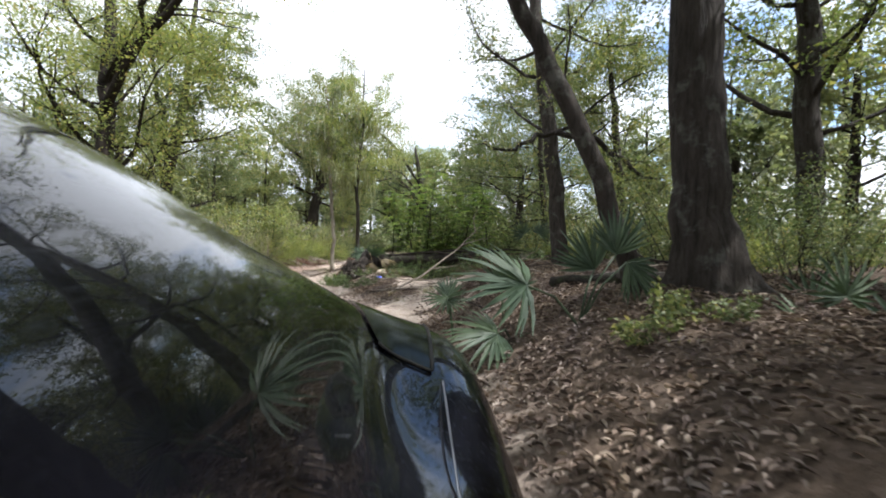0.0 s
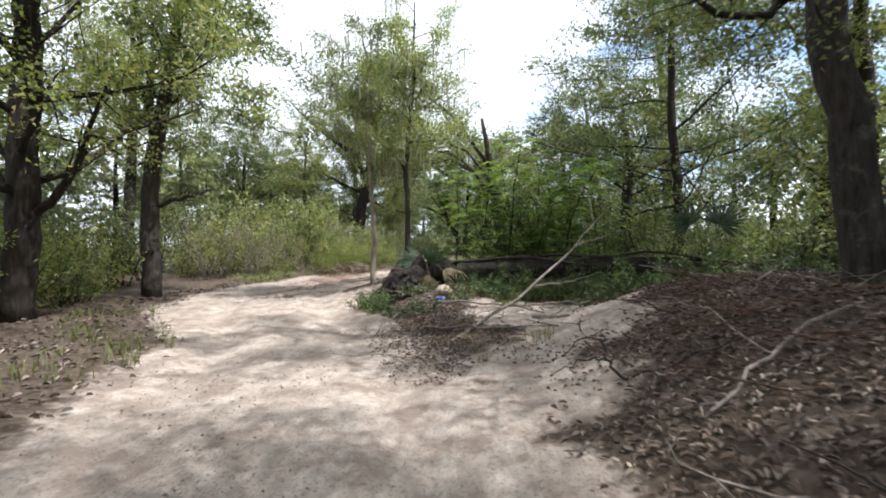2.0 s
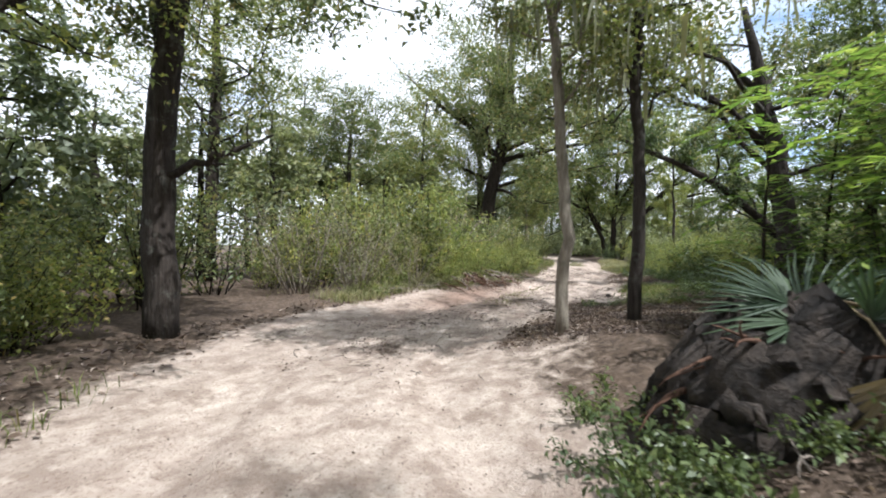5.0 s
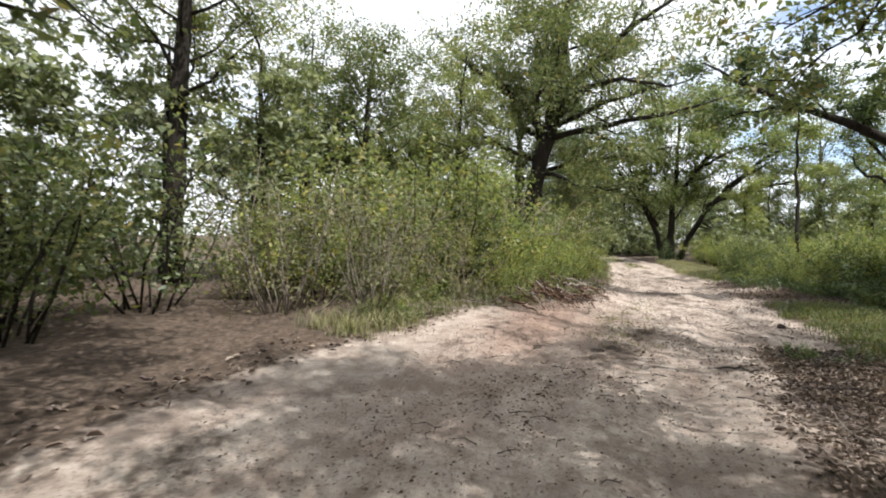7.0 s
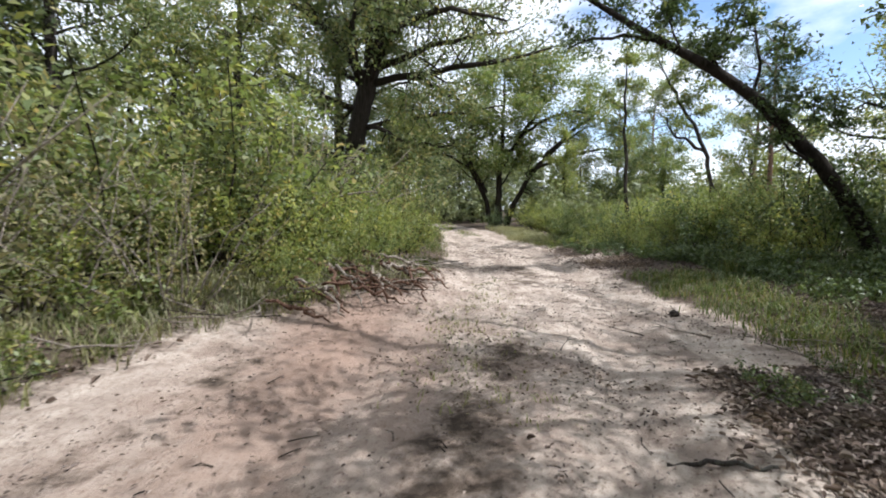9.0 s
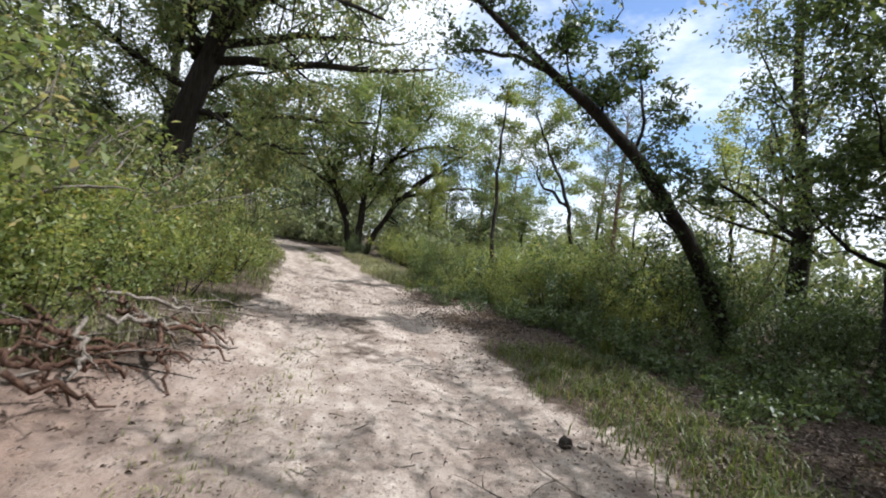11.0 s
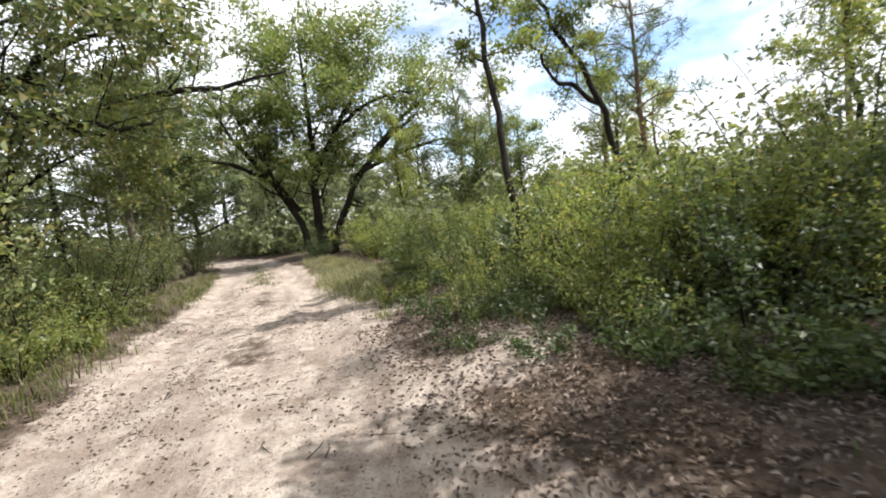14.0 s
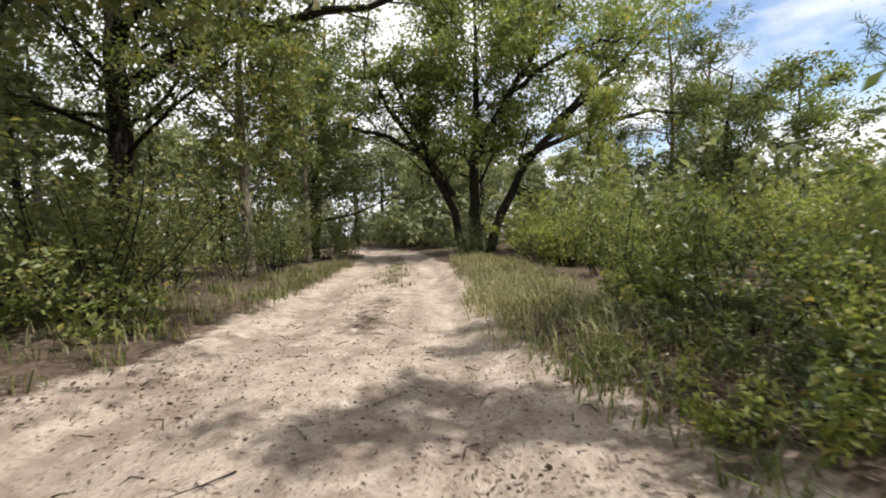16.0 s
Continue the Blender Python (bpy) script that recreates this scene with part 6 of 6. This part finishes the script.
for x, y, n, h, lot in ((-0.32, 7.58, 34, 0.17, straw), (-0.22, 7.75, 30, 0.16, straw), (-0.75, 7.3, 24, 0.1, straw), (-0.9, 7.9, 24, 0.1, straw), (-1.32, 19.3, 110, 0.36, green), (-2.3, 18.7, 70, 0.18, green),
                        (-2.55, 18.3, 60, 0.15, green), (-2.0, 18.9, 60, 0.15, green), (-2.05, 22.6, 30, 0.22, green), (-1.85, 23.6, 30, 0.25, green), (-1.8, 22.1, 30, 0.22, green), (-1.95, 24.55, 26, 0.4, green), (-0.95, 25.3, 120, 0.75, green), (-1.5, 23.9, 50, 0.3, green), (-1.6, 25.0, 60, 0.3, green)):
    c = np.stack([rng_g.normal(x, 0.06, n), rng_g.normal(y, 0.06, n), np.full(n, gz(x, y) - 0.01)], 1)
    lot.append(blades(c, rng_g, h, 0.6))
tagged(new("grass", quads_mesh("grass", np.concatenate(green), GRASS)), "green grass growing along the trail's verges", "grass", kind="stuff")
tagged(new("dry_grass", quads_mesh("dry_grass", np.concatenate(straw), STRAW)), "straw-coloured dry grass along the trail", "grass", kind="stuff")

COVER = [shrub_meshes(400 + k, 0.22, 0.5, LEAF_OAK, 0.04, 5, 90, 0.5) for k in range(2)]
COVER_DARK = [shrub_meshes(410 + k, 0.3, 0.6, LEAF_SHADED, 0.042, 5, 105, 0.45) for k in range(2)]


def ground_plant(lot, x, y, s, turn, label, group):
    stem, foliage, _ = lot
    root = tagged(new("ground_plant"), label, "plant", group)
    root.matrix_world = pose(*on_ground(x, y, 0.01), 0, 0, turn) @ Matrix.Diagonal((s, s, s, 1))
    part("stem", stem, root)
    part("foliage", foliage, root)


for k, (x, y, s) in enumerate(((1.15, 2.25, 0.9), (1.3, 2.4, 0.8), (1.0, 2.15, 0.7), (1.45, 2.2, 0.7), (-1.2, 9.9, 1.0), (-0.5, 9.9, 0.9), (0.4, 9.7, 0.8))):
    ground_plant(COVER[k % 2], x, y, s, k * 70, "low bright green plant in the leaf litter", "low green plants")
for k, (x, y, s) in enumerate(((-0.9, 10.3, 1.1), (-0.3, 10.25, 1.2), (0.4, 10.2, 1.1), (1.1, 10.15, 1.2), (1.8, 10.0, 1.2), (2.5, 9.9, 1.2), (-2.3, 9.9, 1.0), (-2.0, 9.5, 0.9), (-2.5, 10.3, 1.1), (-1.6, 9.5, 0.8), (-2.2, 10.6, 1.0), (-2.7, 10.9, 0.9), (-1.5, 17.6, 0.8), (-1.3, 16.6, 1.0), (-1.7, 16.3, 0.8), (-2.0, 21.6, 0.8), (-1.7, 22.6, 0.9), (-1.5, 21.3, 0.9), (-1.9, 24.6, 0.9), (-1.7, 25.8, 1.0))):
    ground_plant(COVER_DARK[k % 2], x, y, s, k * 50, "low dark green plant by the trail", "low dark plants")

rng_p = np.random.default_rng(71)
for k in range(44):
    x, y = rng_p.uniform(-1.6, 0.9), rng_p.uniform(17.6, 22.0)
    if x > (-1.55 if y < 20.6 else -1.15 - 0.35 * (y - 19.5)) and float(trail_gap(np.array(x), np.array(y))) > 0.35:
        ground_plant(COVER_DARK[k % 2], x, y, rng_p.uniform(0.8, 1.4), k * 61, "low dark green plant by the trail", "low dark plants")
for k in range(7):
    ground_plant(COVER_DARK[k % 2], rng_p.uniform(-2.7, -1.7), rng_p.uniform(10.0, 10.5), rng_p.uniform(0.6, 0.9), k * 61, "low dark green plant by the trail", "low dark plants")
for k in range(18):
    ground_plant(COVER_DARK[k % 2], rng_p.uniform(0.3, 3.6), rng_p.uniform(8.6, 10.2), rng_p.uniform(0.9, 1.5), k * 61, "low dark green plant by the trail", "low dark plants")

for k in range(6):
    ground_plant((COVER + COVER_DARK)[k % 4], rng_p.uniform(-3.1, -2.4), rng_p.uniform(15.75, 16.4), rng_p.uniform(0.3, 0.55), k * 83, "low weed among cut brush at the trail's edge", "weeds at the trail's edge")
COVER_LIGHT = [shrub_meshes(420 + k, 0.3, 0.55, LEAF_LIGHT, 0.045, 5, 100, 0.42) for k in range(2)]
for k in range(50):
    x, y = rng_p.uniform(-2.4, -1.0), rng_p.uniform(22.0, 27.5)
    if float(trail_gap(np.array(x), np.array(y))) > 0.22:
        if k % 3:
            ground_plant(COVER_DARK[k % 2], x, y, rng_p.uniform(0.5, 1.0), k * 47, "low dark green plant by the trail", "low dark plants")
        else:
            ground_plant(COVER_LIGHT[k % 2], x, y, rng_p.uniform(0.6, 1.1), k * 47, "low sunlit green plant at the trail's edge", "low sunlit plants")
for k in range(18):
    ground_plant(COVER_DARK[k % 2], rng_p.uniform(-1.6, -0.5), rng_p.uniform(18.8, 20.7), rng_p.uniform(0.45, 0.8), k * 47, "low dark green plant by the trail", "low dark plants")
for k in range(30):
    x, y = rng_p.uniform(-7.2, -4.9), rng_p.uniform(15.5, 27.0)
    if float(trail_gap(np.array(x), np.array(y))) > 0.25:
        ground_plant(COVER_LIGHT[k % 2], x, y, rng_p.uniform(0.7, 1.4), k * 47, "low sunlit green plant at the trail's edge", "low sunlit plants")

# a crushed drink can
CAN, n_, l_, b_ = material("blue_can_paint")
b_.inputs["Metallic"].default_value, b_.inputs["Roughness"].default_value = 0.7, 0.3
l_.new(ramp(n_, l_, noise_node(n_, l_, 20.0), [(0.5, (0.02, 0.04, 0.3)), (0.66, (0.5, 0.52, 0.56))]), b_.inputs["Base Color"])
v, f = [], []
tube([(-0.06, 0, 0.03), (-0.054, 0, 0.03), (-0.02, 0.004, 0.028), (0.02, -0.004, 0.026), (0.054, 0, 0.03), (0.06, 0, 0.03)], [0.024, 0.031, 0.026, 0.028, 0.031, 0.024], 14, v, f)
can = tagged(new("drink_can", mesh_from("drink_can", v, f, CAN, True)), "dented blue and silver drink can on the litter", "can")
can.matrix_world = pose(*g3(-1.42, 9.8, 0.0), 0, 0, 25)


# ---- the black car at the trail's start ----
PAINT, n_, l_, b_ = material("black_car_paint")
b_.inputs["Base Color"].default_value, b_.inputs["Specular IOR Level"].default_value = (0.004, 0.004, 0.006, 1), 0.1
b_.inputs["Coat Weight"].default_value, b_.inputs["Coat Roughness"].default_value = 1.0, 0.02
l_.new(ramp(n_, l_, noise_node(n_, l_, 90.0, 3.0), [(0.45, (0.2, 0.2, 0.2)), (0.8, (0.35, 0.35, 0.35))]), b_.inputs["Roughness"])
GLASS_DARK, n_, l_, b_ = material("dark_car_glass")
b_.inputs["Base Color"].default_value, b_.inputs["Roughness"].default_value = (0.012, 0.014, 0.014, 1), 0.03
LAMP, n_, l_, b_ = material("headlamp_lens")
b_.inputs["Base Color"].default_value, b_.inputs["Roughness"].default_value, b_.inputs["Specular IOR Level"].default_value = (0.012, 0.016, 0.012, 1), 0.12, 0.2
RUBBER, n_, l_, b_ = material("tyre_rubber")
b_.inputs["Roughness"].default_value = 0.85
l_.new(ramp(n_, l_, noise_node(n_, l_, 12.0), [(0.4, (0.015, 0.015, 0.015)), (0.75, (0.09, 0.075, 0.06))]), b_.inputs["Base Color"])
CHROME, n_, l_, b_ = material("bright_trim")
b_.inputs["Base Color"].default_value, b_.inputs["Metallic"].default_value, b_.inputs["Roughness"].default_value = (0.3, 0.3, 0.32, 1), 1.0, 0.3

EYE_H = 1.02


def car_section(v):
    """Half section of the body at v metres ahead of the mount: (from the middle line, height over ground)."""
    ridge = np.interp(v, [-3.1, -2.9, -0.3, 0.0, 0.45, 0.8, 1.15, 1.3, 1.42, 1.52, 1.6], [-0.25, -0.02, 0.15, 0.17, 0.14, 0.035, -0.08, -0.12, -0.16, -0.22, -0.4])
    mid = np.interp(v, [-3.1, -2.9, -0.3, 0.0, 0.45, 0.8, 1.15, 1.3, 1.42, 1.52, 1.6], [-0.35, -0.12, -0.06, -0.1, -0.12, -0.15, -0.19, -0.2, -0.21, -0.25, -0.42])
    out = np.interp(v, [-3.1, -2.9, 1.0, 1.3, 1.45, 1.6], [0.9, 1.0, 1.0, 1.0, 0.97, 0.85])
    steep = float(np.interp(v, [0.75, 1.15], [1.0, 0.0]))
    near = [(0.42, ridge - 0.06), (0.49, -0.02), (0.55, -0.2), (0.6, -0.29), (0.67, -0.34), (0.78, -0.4), (0.87, -0.46), (0.9, -0.54)]
    nose = [(0.4, ridge - 0.04), (0.5, (ridge + mid) / 2 + 0.01), (0.58, mid + 0.02), (0.63, mid), (0.71, mid - 0.015), (0.78, mid - 0.035), (0.86, mid - 0.11), (0.89, mid - 0.24)]
    rows = [(0.0, ridge + 0.012), (0.18, ridge + 0.01), (0.32, ridge)]
    rows += [(c0 + (c1 - c0) * steep, h0 + (h1 - h0) * steep) for (c0, h0), (c1, h1) in zip(nose, near)]
    rows += [(0.9, -0.62), (0.88, -0.68), (0.82, -0.72)]
    return [(c * (out if c > 0.3 else 1), max(h, -0.82) + EYE_H) for c, h in rows]


def car_grid(vs):
    """The body's half sections, smoothed along and across."""
    grid = np.array([car_section(v) for v in vs])
    k = np.arange(grid.shape[1])
    fine = np.linspace(0, len(k) - 1, 53)
    grid = np.stack([np.stack([np.interp(fine, k, row[:, i]) for i in range(2)], 1) for row in grid])
    for _ in range(14):
        grid[1:-1] = (grid[:-2] + 2 * grid[1:-1] + grid[2:]) / 4
    for _ in range(7):
        grid[:, 1:-1] = (grid[:, :-2] + 2 * grid[:, 1:-1] + grid[:, 2:]) / 4
    return grid


CAR_VS = np.concatenate([np.linspace(-3.1, -0.4, 16), np.linspace(-0.3, 1.6, 40)])
CAR_GRID = car_grid(CAR_VS)


def car_surface(v, side, k):
    """A place on the body: k counts the section's corners, from the middle line outwards."""
    row = [np.array([np.interp(v, CAR_VS, CAR_GRID[:, j, i]) for i in range(2)]) for j in (int(k * 4), min(int(k * 4) + 1, 52))]
    c, h = row[0] + (row[1] - row[0]) * (k * 4 - int(k * 4))
    return Vector((side * c, v, h))


def build_car():
    root = tagged(new("car"), "glossy black car with sloping hood, standing on the sandy trail", "car")
    vs, grid = CAR_VS, CAR_GRID
    rows = [[(-c, v, h) for c, h in row[:0:-1]] + [(c, v, h) for c, h in row] for v, row in zip(vs, grid)]
    w = len(rows[0])
    verts = [p for row in rows for p in row]
    faces = [(i * w + j, i * w + j + 1, (i + 1) * w + j + 1, (i + 1) * w + j) for i in range(len(rows) - 1) for j in range(w - 1)]
    faces += [(i * w + w - 1, i * w, (i + 1) * w, (i + 1) * w + w - 1) for i in range(len(rows) - 1)]
    faces += [tuple(reversed(range(w))), tuple((len(rows) - 1) * w + j for j in range(w))]
    part("body", mesh_from("body", verts, faces, PAINT, True), root)
    # cabin
    v, f = [], []
    rows = [(-0.25, 0.62, 1.2), (-0.75, 0.56, 1.5), (-1.4, 0.55, 1.56), (-2.1, 0.55, 1.5), (-2.75, 0.6, 1.05)]
    for y, c, h in rows:
        v += [(-c - 0.12, y, 0.98), (-c, y, h - 0.04), (-c + 0.1, y, h), (c - 0.1, y, h), (c, y, h - 0.04), (c + 0.12, y, 0.98)]
    for i in range(len(rows) - 1):
        for j in range(5):
            a = i * 6 + j
            f.append((a, a + 1, a + 7, a + 6))
    f += [(5, 4, 3, 2, 1, 0), tuple(24 + j for j in range(6))]
    part("cabin", mesh_from("cabin", v, f, GLASS_DARK), root, "dark tinted windows and roof")
    for side in (-1, 1):
        # headlamp, a lens set proud of the wing's top
        v, f = [], []
        for i in range(9):
            for j in range(9):
                k0 = 5.6 - 2.0 * (i / 8) ** 0.8
                p = car_surface(0.97 + 0.37 * i / 8, side, k0 + (7.25 - k0) * j / 8)
                v.append(tuple(p + Vector((side * 0.003, 0.002, 0.006 + 0.012 * math.sin(math.pi * j / 8) * math.sin(math.pi * i / 8)))))
        for i in range(8):
            for j in range(8):
                a = i * 9 + j
                f.append((a, a + 1, a + 10, a + 9))
        lens = part("headlamp", mesh_from("headlamp", v, f, LAMP, True), root, "smoked headlamp lens")
        for name, mat, r, line in (("bezel", RUBBER, 0.003, [(0.965, 5.6 + 1.65 * i / 8) for i in range(9)]), ("lens_edge", RUBBER, 0.005, [(0.97 + 0.37 * i / 8, 7.25) for i in range(9)])):
            v, f = [], []
            tube([tuple(car_surface(y, side, k) + Vector((side * 0.003, 0, 0.006))) for y, k in line], [r] * 9, 5, v, f)
            part(name, mesh_from(name, v, f, mat, True), lens)
        v, f = [], []
        tube([tuple(car_surface(-2.6 + 3.55 * i / 12, side, 7.5) + Vector((side * 0.004, 0, 0.003))) for i in range(13)], [0.0025] * 13, 5, v, f)
        part("trim_strip", mesh_from("trim_strip", v, f, CHROME, True), root, "thin bright trim strip")
        for y in (0.78, -2.1):
            v, f = [], []
            tube([(side * 0.6, y, 0.29), (side * 0.62, y, 0.29), (side * 0.8, y, 0.29), (side * 0.83, y, 0.29)], [0.22, 0.29, 0.29, 0.23], 28, v, f)
            tyre = part("wheel", mesh_from("wheel", v, f, RUBBER), root, "dusty black tyre")
            v, f = [], []
            tube([(side * 0.8, y, 0.29), (side * 0.833, y, 0.29), (side * 0.837, y, 0.29)], [0.18, 0.17, 0.05], 20, v, f)
            part("rim", mesh_from("rim", v, f, CHROME), tyre)
    v, f = [], []
    for i in range(7):
        for j in range(9):
            v.append((-0.42 + 0.84 * j / 8, 1.605, 0.36 + 0.16 * i / 6))
    for i in range(6):
        for j in range(8):
            a = i * 9 + j
            f.append((a, a + 1, a + 10, a + 9))
    part("grille", mesh_from("grille", v, f, RUBBER), root, "black lower grille")
    return root


car = build_car()
CAR_TURN = 6.5
car.matrix_world = Matrix.Translation((0, 0, -0.02)) @ pose(0, 0, 0, 0, 0, CAR_TURN) @ pose(-0.63, 0, 0)
